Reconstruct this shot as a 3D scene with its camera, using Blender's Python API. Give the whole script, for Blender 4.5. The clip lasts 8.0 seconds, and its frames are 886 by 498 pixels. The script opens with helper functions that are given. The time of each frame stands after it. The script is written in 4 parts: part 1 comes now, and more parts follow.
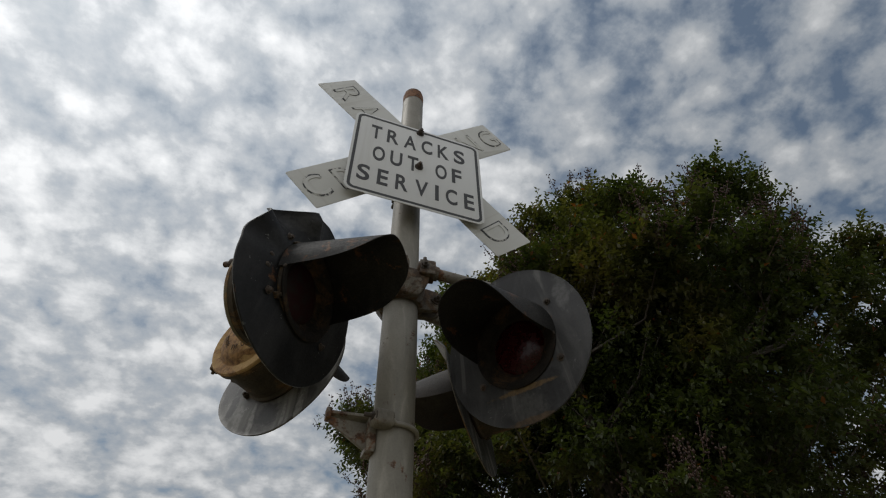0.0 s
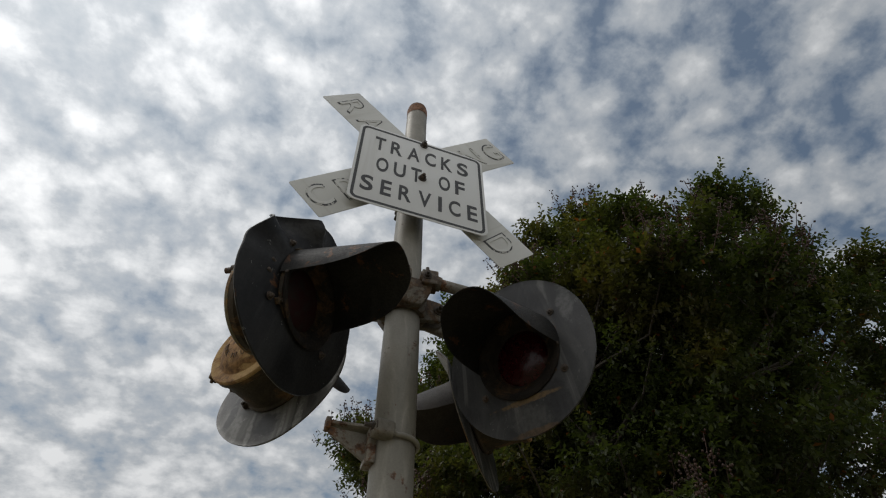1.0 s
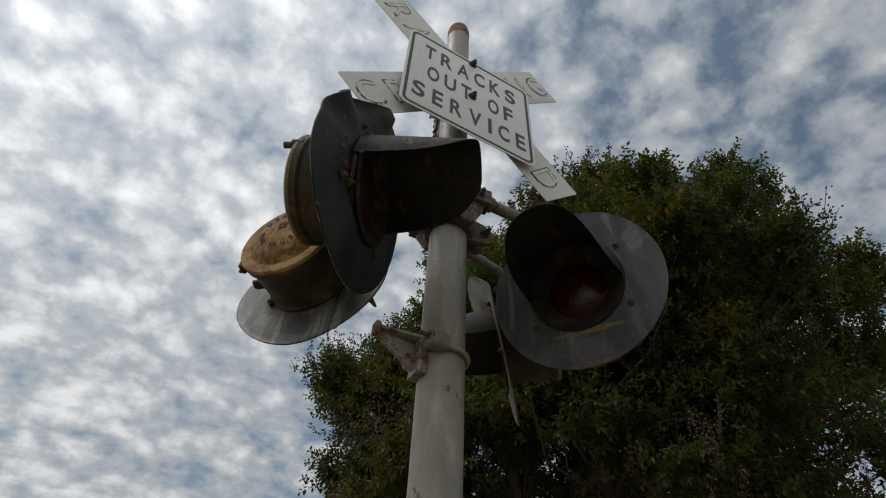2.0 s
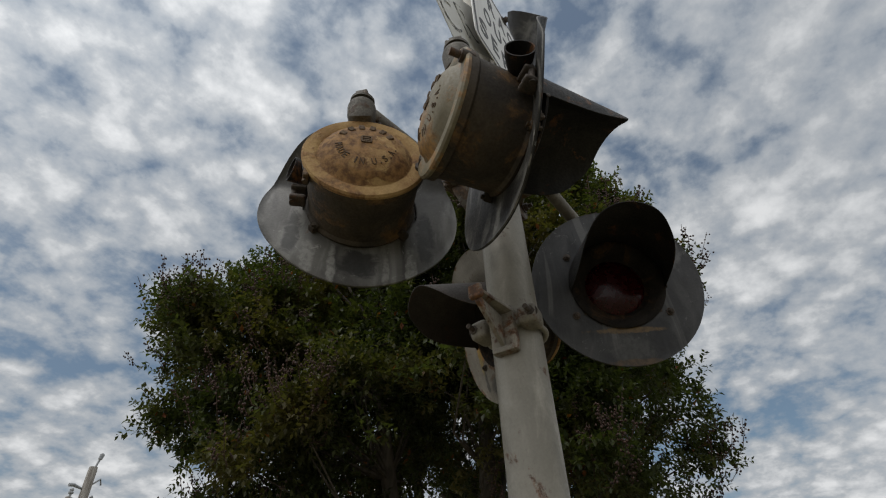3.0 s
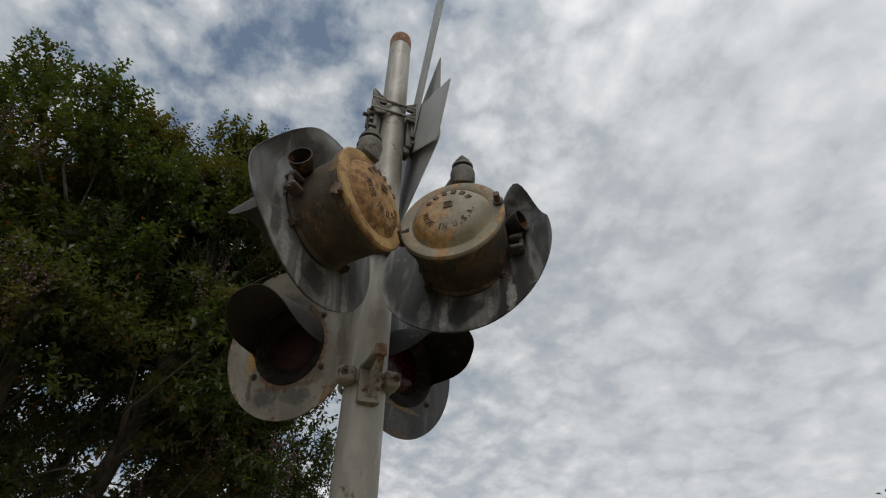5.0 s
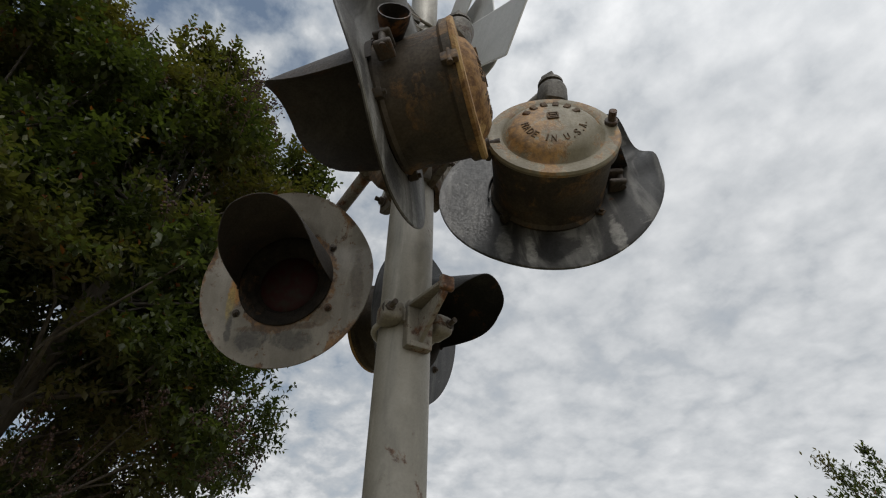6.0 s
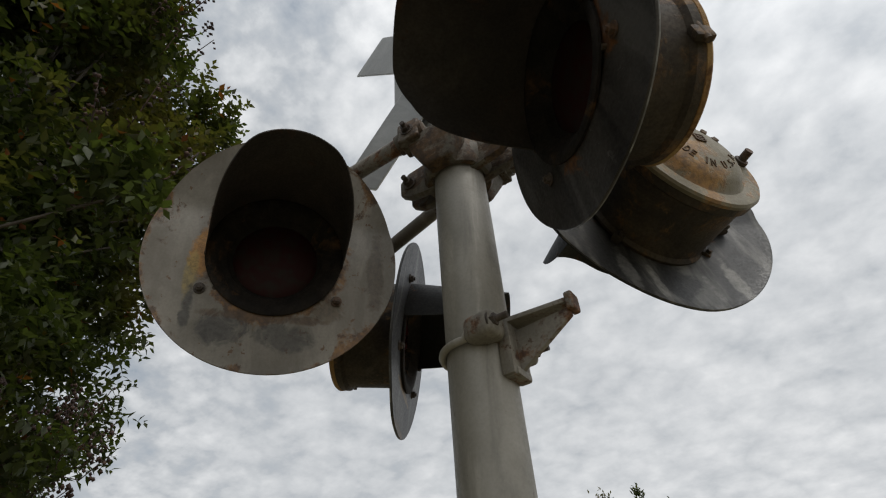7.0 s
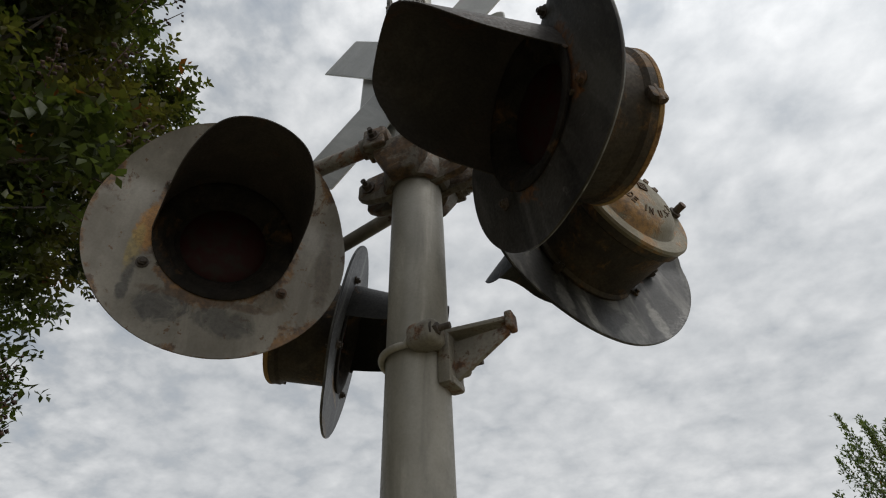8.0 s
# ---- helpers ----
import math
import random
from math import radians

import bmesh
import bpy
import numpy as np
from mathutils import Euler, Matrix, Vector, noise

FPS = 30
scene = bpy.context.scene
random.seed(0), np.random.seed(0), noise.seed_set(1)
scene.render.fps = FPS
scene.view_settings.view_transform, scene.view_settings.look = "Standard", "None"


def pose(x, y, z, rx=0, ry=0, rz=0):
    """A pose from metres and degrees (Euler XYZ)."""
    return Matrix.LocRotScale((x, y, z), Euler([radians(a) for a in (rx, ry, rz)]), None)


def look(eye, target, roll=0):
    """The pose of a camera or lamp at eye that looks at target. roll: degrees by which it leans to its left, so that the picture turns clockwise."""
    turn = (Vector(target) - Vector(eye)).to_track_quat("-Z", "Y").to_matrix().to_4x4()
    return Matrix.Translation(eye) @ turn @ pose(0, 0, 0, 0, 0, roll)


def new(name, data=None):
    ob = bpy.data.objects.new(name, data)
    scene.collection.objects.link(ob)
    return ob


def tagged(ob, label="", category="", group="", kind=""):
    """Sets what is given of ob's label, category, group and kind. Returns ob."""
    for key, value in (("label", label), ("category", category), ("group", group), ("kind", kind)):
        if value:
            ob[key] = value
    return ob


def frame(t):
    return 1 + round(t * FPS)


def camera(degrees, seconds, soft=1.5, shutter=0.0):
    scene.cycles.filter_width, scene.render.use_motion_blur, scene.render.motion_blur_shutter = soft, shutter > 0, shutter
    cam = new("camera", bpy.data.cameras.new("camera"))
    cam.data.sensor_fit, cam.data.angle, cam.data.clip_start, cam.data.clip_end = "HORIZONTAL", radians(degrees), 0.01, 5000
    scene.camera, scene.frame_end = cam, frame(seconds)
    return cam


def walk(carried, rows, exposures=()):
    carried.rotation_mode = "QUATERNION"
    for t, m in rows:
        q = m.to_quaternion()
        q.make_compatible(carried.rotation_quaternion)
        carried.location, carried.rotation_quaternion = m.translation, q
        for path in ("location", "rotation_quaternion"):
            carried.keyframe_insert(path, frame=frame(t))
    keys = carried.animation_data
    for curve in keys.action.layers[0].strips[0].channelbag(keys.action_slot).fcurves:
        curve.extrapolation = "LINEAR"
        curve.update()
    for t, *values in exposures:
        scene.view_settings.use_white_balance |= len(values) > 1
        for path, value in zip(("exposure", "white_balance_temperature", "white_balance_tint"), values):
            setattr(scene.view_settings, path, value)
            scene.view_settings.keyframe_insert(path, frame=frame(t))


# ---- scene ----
cam = camera(79.0, 8.0, soft=1.15)
PATH = [
    (0, (-0.433, -1.482, 1.544), (0.103, -0.16, 2.946), -0.6),
    (0.5, (-0.433, -1.485, 1.543), (0.078, -0.208, 2.995), -0.2),
    (1, (-0.423, -1.452, 1.528), (0.086, -0.175, 2.98), 0.1),
    (1.5, (-0.491, -1.356, 1.49), (0.098, -0.058, 2.893), 1.0),
    (1.7, (-0.531, -1.288, 1.474), (0.094, 0.022, 2.849), 2.4),
    (2.8, (-1.037, -0.571, 1.613), (0.161, 0.432, 2.861), -0.4),
    (3, (-1.145, -0.458, 1.613), (0.215, 0.329, 2.85), -2.8),
    (3.5, (-1.343, -0.189, 1.599), (0.145, 0.066, 2.91), -5.3),
    (4, (-1.506, 0.096, 1.597), (-0.035, -0.18, 2.924), -6.5),
    (4.5, (-1.558, 0.3, 1.623), (-0.132, -0.211, 2.929), -2.2),
    (5, (-1.513, 0.315, 1.59), (-0.054, -0.228, 2.846), 0.5),
    (5.2, (-1.493, 0.327, 1.564), (-0.009, -0.252, 2.772), 1.6),
    (6.3, (-0.79, 0.638, 1.7), (0.432, -0.336, 2.948), -1.0),
    (6.5, (-0.655, 0.7, 1.755), (0.488, -0.387, 2.985), -2.2),
    (7, (-0.43, 0.818, 1.786), (0.367, -0.503, 3.058), -4.6),
    (7.5, (-0.413, 0.855, 1.77), (0.247, -0.504, 3.08), -3.2),
    (8, (-0.418, 0.86, 1.757), (0.162, -0.55, 3.052), -2.5),
]
walk(cam, [(t, look(eye, target, roll)) for t, eye, target, roll in PATH], exposures=[(0, -0.34), (1.7, -0.24), (3.5, -0.05), (5, 0.02), (6.5, 0.12), (8, 0.0)])

# ---- world, sun ----
SUN_AZ, SUN_EL = radians(162), radians(60)


def build_world():
    w = bpy.data.worlds.new("sky")
    scene.world = w
    w.use_nodes = True
    nt = w.node_tree
    nt.nodes.clear()
    N = lambda kind, **kw: setup(nt.nodes.new(kind), kw)
    L = nt.links.new

    def setup(n, kw):
        for k, v in kw.items():
            if k == "operation":
                n.operation = v
            elif k == "blend":
                n.blend_type = v
        return n

    def math_node(op, a, b=None, c=None):
        n = nt.nodes.new("ShaderNodeMath")
        n.operation = op
        for i, v in enumerate((a, b, c)):
            if v is None:
                continue
            if isinstance(v, (int, float)):
                n.inputs[i].default_value = v
            else:
                L(v, n.inputs[i])
        return n.outputs[0]

    def noise_node(vec, scale, detail, rough=0.55, dist=0.0):
        n = nt.nodes.new("ShaderNodeTexNoise")
        n.inputs["Scale"].default_value = scale
        n.inputs["Detail"].default_value = detail
        n.inputs["Roughness"].default_value = rough
        n.inputs["Distortion"].default_value = dist
        L(vec, n.inputs["Vector"])
        return n.outputs[0]

    def ramp(fac, stops):
        n = nt.nodes.new("ShaderNodeValToRGB")
        els = n.color_ramp.elements
        while len(els) < len(stops):
            els.new(0.5)
        for e, (p, c) in zip(els, stops):
            e.position, e.color = p, (*c, 1) if len(c) == 3 else c
        L(fac, n.inputs[0])
        return n.outputs[0]

    def mix(fac, a, b, blend="MIX"):
        n = nt.nodes.new("ShaderNodeMix")
        n.data_type, n.blend_type = "RGBA", blend
        for sock, v in ((n.inputs[0], fac), (n.inputs[6], a), (n.inputs[7], b)):
            if isinstance(v, (int, float)):
                sock.default_value = v
            elif isinstance(v, tuple):
                sock.default_value = (*v, 1)
            else:
                L(v, sock)
        return n.outputs[2]

    tex = nt.nodes.new("ShaderNodeTexCoord")
    sep = nt.nodes.new("ShaderNodeSeparateXYZ")
    L(tex.outputs["Generated"], sep.inputs[0])
    x, y, z = sep.outputs
    up = math_node("MAXIMUM", z, 0.0)
    h = math_node("ADD", up, 0.32)
    comb = nt.nodes.new("ShaderNodeCombineXYZ")
    L(math_node("DIVIDE", x, h), comb.inputs[0])
    L(math_node("DIVIDE", y, h), comb.inputs[1])
    p = comb.outputs[0]
    # layer of small rolled clouds over a patchy veil
    warp = nt.nodes.new("ShaderNodeTexNoise")
    warp.inputs["Scale"].default_value, warp.inputs["Detail"].default_value = 7.0, 4.0
    L(p, warp.inputs["Vector"])
    bent = nt.nodes.new("ShaderNodeVectorMath")
    bent.operation = "MULTIPLY_ADD"
    L(warp.outputs["Color"], bent.inputs[0])
    bent.inputs[1].default_value = (0.22, 0.22, 0.22)
    L(p, bent.inputs[2])
    puff = nt.nodes.new("ShaderNodeTexVoronoi")
    puff.feature = "SMOOTH_F1"
    puff.inputs["Scale"].default_value, puff.inputs["Smoothness"].default_value = 10.5, 0.28
    L(bent.outputs[0], puff.inputs["Vector"])
    round_ = math_node("SUBTRACT", 0.78, math_node("MULTIPLY", puff.outputs["Distance"], 0.75))
    cells = math_node("ADD", math_node("MULTIPLY", noise_node(p, 9.5, 8.0, 0.60, 0.10), 0.60), math_node("MULTIPLY", round_, 0.45))
    fine = noise_node(p, 26.0, 4.0, 0.6, 0.1)
    veil = noise_node(p, 1.5, 4.0, 0.5, 0.4)
    dens = math_node("ADD", math_node("MULTIPLY", cells, 0.78), math_node("MULTIPLY", veil, 0.39))
    dens = math_node("ADD", dens, math_node("MULTIPLY", fine, 0.17))
    dens = math_node("SUBTRACT", dens, math_node("ADD", math_node("MULTIPLY", x, 0.112), math_node("MULTIPLY", y, 0.045)))
    dens = math_node("ADD", dens, -0.028)
    haze = math_node("SUBTRACT", 1.0, math_node("MINIMUM", math_node("MULTIPLY", up, 2.4), 1.0))
    dens = math_node("ADD", dens, math_node("MULTIPLY", haze, 0.12))
    # the layer thickens and smooths out towards -y
    calm = math_node("MINIMUM", math_node("MAXIMUM", math_node("MULTIPLY", y, -1.1), 0.0), 0.68)
    dens = math_node("ADD", dens, math_node("MULTIPLY", math_node("SUBTRACT", 0.645, dens), calm))
    cover = ramp(dens, [(0.42, (0.16, 0.16, 0.16)), (0.53, (0.80, 0.80, 0.80)), (0.62, (1, 1, 1))])
    shade = ramp(dens, [(0.48, CLOUD_DARK), (0.60, CLOUD_MID), (0.74, CLOUD_LIGHT)])
    sky = nt.nodes.new("ShaderNodeTexSky")
    sky.sky_type, sky.sun_disc = "NISHITA", False
    sky.dust_density, sky.ozone_density = 2.5, 0.4
    sky.sun_elevation, sky.sun_rotation = SUN_EL, radians(90) - SUN_AZ
    blue = mix(1.0, sky.outputs[0], (SKY_GAIN * 0.86, SKY_GAIN * 1.0, SKY_GAIN), "MULTIPLY")
    # the veiled sun brightens the cloud round it
    sun = nt.nodes.new("ShaderNodeVectorMath")
    sun.operation = "DOT_PRODUCT"
    sun.inputs[1].default_value = (math.cos(SUN_AZ) * math.cos(SUN_EL), math.sin(SUN_AZ) * math.cos(SUN_EL), math.sin(SUN_EL))
    L(tex.outputs["Generated"], sun.inputs[0])
    near = math_node("POWER", math_node("MAXIMUM", sun.outputs["Value"], 0.0), 3.0)
    lit = math_node("ADD", math_node("MULTIPLY", near, GLOW), 1.0)
    cl = nt.nodes.new("ShaderNodeVectorMath")
    cl.operation = "SCALE"
    L(shade, cl.inputs[0])
    L(lit, cl.inputs["Scale"])
    col = mix(cover, blue, cl.outputs[0])
    bg = nt.nodes.new("ShaderNodeBackground")
    L(col, bg.inputs[0])
    bg.inputs[1].default_value = 1.0
    out = nt.nodes.new("ShaderNodeOutputWorld")
    L(bg.outputs[0], out.inputs[0])


CLOUD_DARK, CLOUD_MID, CLOUD_LIGHT = (0.355, 0.395, 0.440), (0.470, 0.494, 0.520), (0.77, 0.78, 0.79)
SKY_GAIN, GLOW = 0.085, 1.0
build_world()

sun_data = bpy.data.lights.new("sun", "SUN")
sun_data.energy, sun_data.angle, sun_data.color = 0.75, radians(20), (1.0, 0.96, 0.9)
sun_ob = new("sun", sun_data)
sun_ob.matrix_world = look((20 * math.cos(SUN_AZ) * math.cos(SUN_EL), 20 * math.sin(SUN_AZ) * math.cos(SUN_EL), 20 * math.sin(SUN_EL)), (0, 0, 0))


# ---- materials ----
class Nodes:
    """A short way to write a node material."""

    def __init__(self, name):
        self.m = bpy.data.materials.new(name)
        self.m.use_nodes = True
        self.t = self.m.node_tree
        self.b = self.t.nodes["Principled BSDF"]
        self.tc = self.t.nodes.new("ShaderNodeTexCoord")
        info = self.t.nodes.new("ShaderNodeObjectInfo")
        add = self.t.nodes.new("ShaderNodeVectorMath")
        add.operation = "MULTIPLY_ADD"
        self.link(info.outputs["Random"], add.inputs[0])
        add.inputs[1].default_value = (17.0, 31.0, 23.0)
        self.link(self.tc.outputs["Object"], add.inputs[2])
        self.p = add.outputs[0]
        self.rnd = info.outputs["Random"]

    def link(self, a, b):
        self.t.links.new(a, b)

    def noise(self, scale, detail=4, rough=0.55, dist=0.0, stretch=None):
        n = self.t.nodes.new("ShaderNodeTexNoise")
        for k, v in (("Scale", scale), ("Detail", detail), ("Roughness", rough), ("Distortion", dist)):
            n.inputs[k].default_value = v
        src = self.p
        if stretch:
            m = self.t.nodes.new("ShaderNodeMapping")
            m.inputs["Scale"].default_value = stretch
            self.link(src, m.inputs[0])
            src = m.outputs[0]
        self.link(src, n.inputs["Vector"])
        return n.outputs[0]

    def step(self, fac, a, b, lo=0.0, hi=1.0):
        n = self.t.nodes.new("ShaderNodeMapRange")
        n.interpolation_type = "SMOOTHSTEP"
        self.link(fac, n.inputs[0])
        for i, v in enumerate((a, b, lo, hi)):
            n.inputs[i + 1].default_value = v
        return n.outputs[0]

    def mix(self, fac, a, b, blend="MIX"):
        n = self.t.nodes.new("ShaderNodeMix")
        n.data_type, n.blend_type = "RGBA", blend
        for sock, v in ((n.inputs[0], fac), (n.inputs[6], a), (n.inputs[7], b)):
            if isinstance(v, (int, float)):
                sock.default_value = v
            elif isinstance(v, tuple):
                sock.default_value = (*v, 1)
            else:
                self.link(v, sock)
        return n.outputs[2]

    def math(self, op, a, b):
        n = self.t.nodes.new("ShaderNodeMath")
        n.operation = op
        for i, v in enumerate((a, b)):
            if isinstance(v, (int, float)):
                n.inputs[i].default_value = v
            else:
                self.link(v, n.inputs[i])
        return n.outputs[0]

    def bump(self, height, strength, distance=0.002):
        n = self.t.nodes.new("ShaderNodeBump")
        n.inputs["Strength"].default_value = strength
        n.inputs["Distance"].default_value = distance
        self.link(height, n.inputs["Height"])
        self.link(n.outputs[0], self.b.inputs["Normal"])

    def put(self, **kw):
        names = {"color": "Base Color", "rough": "Roughness", "metal": "Metallic", "trans": "Transmission Weight", "coat": "Coat Weight", "spec": "Specular IOR Level", "sub": "Subsurface Weight"}
        for k, v in kw.items():
            s = self.b.inputs[names[k]]
            if isinstance(v, (int, float)):
                s.default_value = v
            elif isinstance(v, tuple):
                s.default_value = (*v, 1)
            else:
                self.link(v, s)
        return self.m


def paint(name, main, other, rust=0.0, rust_cols=((0.20, 0.085, 0.03), (0.07, 0.035, 0.02)), rough=0.55, metal=0.0, scale=7.0, streak=0.5, bump=0.25, chips=0.0, chip_col=(0.5, 0.5, 0.48), drip=None, ring=None, core=None, fine=1.0, spec=0.5, blots=()):
    """Weathered paint on metal: two tones, streaks that run down, rust in patches and chips."""
    k = Nodes(name)
    big = k.noise(scale, 5, 0.6, 0.3)
    run = k.noise(1.0, 5, 0.6, 1.2, stretch=(12.0, 12.0, 2.6))
    grain = k.noise(170.0, 3, 0.6)
    fac = k.step(big, 0.35, 0.68)
    col = k.mix(fac, main, other)
    if streak:
        col = k.mix(k.math("MULTIPLY", k.step(run, 0.5, 0.72), streak), col, drip or tuple(min(1.0, c * 1.7 + 0.03) for c in other))
        col = k.mix(k.math("MULTIPLY", k.step(run, 0.46, 0.3), streak), col, tuple(c * 0.5 for c in main))
    if drip:  # hard-edged runs of chalk and soot
        hard = k.noise(1.0, 5, 0.55, 0.9, stretch=(9.0, 9.0, 2.0))
        col = k.mix(k.math("MULTIPLY", k.step(hard, 0.53, 0.64), 0.65), col, drip)
        col = k.mix(k.math("MULTIPLY", k.step(hard, 0.47, 0.37), 0.8), col, tuple(c * 0.4 for c in main))
        scr = k.noise(34.0, 5, 0.75, 1.5)
        col = k.mix(k.math("MULTIPLY", k.step(scr, 0.60, 0.68), k.step(big, 0.42, 0.6, 0.0, 0.7)), col, tuple(min(1.0, c * 1.5) for c in drip))
    col = k.mix(k.step(grain, 0.35, 0.7, 0.0, 0.45 * fine), col, tuple(c * 0.5 for c in main))
    blot = k.noise(38.0, 5, 0.7, 0.4)
    col = k.mix(k.math("MULTIPLY", k.step(blot, 0.58, 0.68), 0.4 * fine), col, tuple(c * 0.45 for c in main))
    col = k.mix(k.math("MULTIPLY", k.step(blot, 0.40, 0.32), 0.3 * fine), col, tuple(min(1.0, c * 1.5 + 0.01) for c in other))
    r = k.step(grain, 0.2, 0.8, rough - 0.12, rough + 0.12)
    h = k.math("ADD", k.math("MULTIPLY", grain, 0.4), big)
    if chips:
        spots = k.noise(46.0, 3, 0.7, 0.2)
        col = k.mix(k.step(spots, 0.70 - chips, 0.73 - chips), col, chip_col)
    if rust:
        rn = k.noise(9.0, 7, 0.68, 0.5)
        rf = k.noise(55.0, 4, 0.65)
        rcol = k.mix(k.step(rf, 0.35, 0.65), rust_cols[0], rust_cols[1])
        amount = k.math("ADD", rn, k.math("MULTIPLY", rf, 0.25))
        if core:  # the raised crown is rusted deeper than the rim
            cs = k.t.nodes.new("ShaderNodeSeparateXYZ")
            k.link(k.tc.outputs["Object"], cs.inputs[0])
            cr = k.math("POWER", k.math("ADD", k.math("MULTIPLY", cs.outputs[1], cs.outputs[1]), k.math("MULTIPLY", cs.outputs[2], cs.outputs[2])), 0.5)
            amount = k.math("ADD", amount, k.math("MULTIPLY", k.step(cr, core[0] + 0.006, core[0] - 0.012), core[1]))
        if ring:  # rust creeps out from the lens door and in from the rim
            sep = k.t.nodes.new("ShaderNodeSeparateXYZ")
            k.link(k.tc.outputs["Object"], sep.inputs[0])
            rad = k.math("POWER", k.math("ADD", k.math("MULTIPLY", sep.outputs[1], sep.outputs[1]), k.math("MULTIPLY", sep.outputs[2], sep.outputs[2])), 0.5)
            amount = k.math("ADD", amount, k.math("MULTIPLY", k.step(rad, 0.190, 0.152), ring))
            amount = k.math("ADD", amount, k.math("MULTIPLY", k.step(rad, 0.250, 0.270), ring * 0.5))
        mask = k.step(amount, 0.84 - rust, 0.93 - rust)
        col = k.mix(mask, col, rcol)
        h = k.math("ADD", h, k.math("MULTIPLY", k.math("MULTIPLY", mask, rf), 1.2))
    if blots:  # single marks, stains and painted shade: y, z, half width, half height, colour, strength
        bs = k.t.nodes.new("ShaderNodeSeparateXYZ")
        k.link(k.tc.outputs["Object"], bs.inputs[0])
        wob, mott = k.noise(24.0, 5, 0.65, 0.6), k.noise(70.0, 4, 0.7)
        for by, bz, bw, bh, bcol, bamt in blots:
            dy = k.math("DIVIDE", k.math("SUBTRACT", bs.outputs[1], by), bw)
            dz = k.math("DIVIDE", k.math("SUBTRACT", bs.outputs[2], bz), bh)
            rr = k.math("ADD", k.math("ADD", k.math("MULTIPLY", dy, dy), k.math("MULTIPLY", dz, dz)), k.math("MULTIPLY", k.math("SUBTRACT", wob, 0.5), 5.0))
            tone = k.mix(k.step(mott, 0.4, 0.65), bcol, tuple(c * 0.55 for c in bcol))
            col = k.mix(k.math("MULTIPLY", k.step(rr, 1.7, 0.5), bamt), col, tone)
    k.bump(h, bump, 0.003)
    return k.put(color=col, rough=r, metal=metal, spec=spec)


SILVER = paint("aged silver paint", (0.218, 0.202, 0.168), (0.29, 0.27, 0.229), rust=0.11, rough=0.5, metal=0.1, scale=5, streak=0.45, bump=0.1, fine=0.25, chips=-0.03, chip_col=(0.15, 0.10, 0.06))
SILVER_RUST = paint("rusty silver paint", (0.165, 0.148, 0.118), (0.25, 0.228, 0.188), rust=0.20, rough=0.6, metal=0.1, scale=9, streak=0.3, bump=0.4, fine=0.5, chips=0.05, chip_col=(0.10, 0.07, 0.045))
CLAMP_RUST = paint("rust-stained clamp paint", (0.105, 0.090, 0.068), (0.20, 0.178, 0.14), rust=0.26, rust_cols=((0.13, 0.075, 0.035), (0.055, 0.036, 0.024)), rough=0.65, metal=0.1, scale=9, streak=0.4, bump=0.4, fine=0.6, chips=0.05, chip_col=(0.08, 0.055, 0.035))
IRON = paint("old cast iron", (0.070, 0.062, 0.050), (0.145, 0.130, 0.107), rust_cols=((0.13, 0.075, 0.035), (0.06, 0.04, 0.028)), rust=0.15, rough=0.65, metal=0.2, scale=14, streak=0.1, bump=0.5)
CAP_RUST = paint("rusty cap", (0.22, 0.10, 0.05), (0.30, 0.16, 0.09), rust=0.3, rough=0.85, scale=20, streak=0.1, bump=0.4)
BLACK = paint("faded black paint", (0.009, 0.0095, 0.0105), (0.024, 0.0235, 0.024), rust=0.03, rough=0.5, scale=6, streak=0.25, bump=0.2, fine=0.3, chips=0.02, chip_col=(0.14, 0.14, 0.135), ring=0.10, spec=0.22, blots=((-0.09, 0.19, 0.05, 0.035, (0.060, 0.058, 0.055), 0.6), (-0.03, 0.165, 0.018, 0.014, (0.13, 0.06, 0.025), 0.8), (-0.16, 0.05, 0.035, 0.05, (0.045, 0.045, 0.046), 0.5)))
# pale blots are chalk runs; the dark ones paint the shade below the housing
BLACK_BACK = paint("black paint with chalky runs", (0.024, 0.023, 0.022), (0.062, 0.060, 0.056), rust=0.03, rough=0.5, scale=5, streak=0.9, bump=0.15, fine=0.2, drip=(0.22, 0.212, 0.195), ring=0.06, blots=((-0.13, -0.19, 0.012, 0.060, (0.3, 0.29, 0.265), 0.8), (-0.07, -0.215, 0.008, 0.045, (0.3, 0.29, 0.265), 0.7), (0.06, -0.205, 0.010, 0.055, (0.3, 0.29, 0.265), 0.75), (0.12, -0.18, 0.016, 0.05, (0.3, 0.29, 0.265), 0.4), (0.0, -0.19, 0.045, 0.04, (0.022, 0.021, 0.02), 0.8), (0.165, -0.10, 0.02, 0.07, (0.026, 0.025, 0.024), 0.8), (-0.17, -0.08, 0.02, 0.08, (0.028, 0.027, 0.025), 0.7)))
GREY_DISC = paint("dull brown-grey paint", (0.025, 0.0215, 0.019), (0.058, 0.051, 0.045), rust=0.10, rough=0.55, scale=6, streak=0.35, bump=0.15, fine=0.4, drip=(0.092, 0.086, 0.078), ring=0.12, spec=0.3)
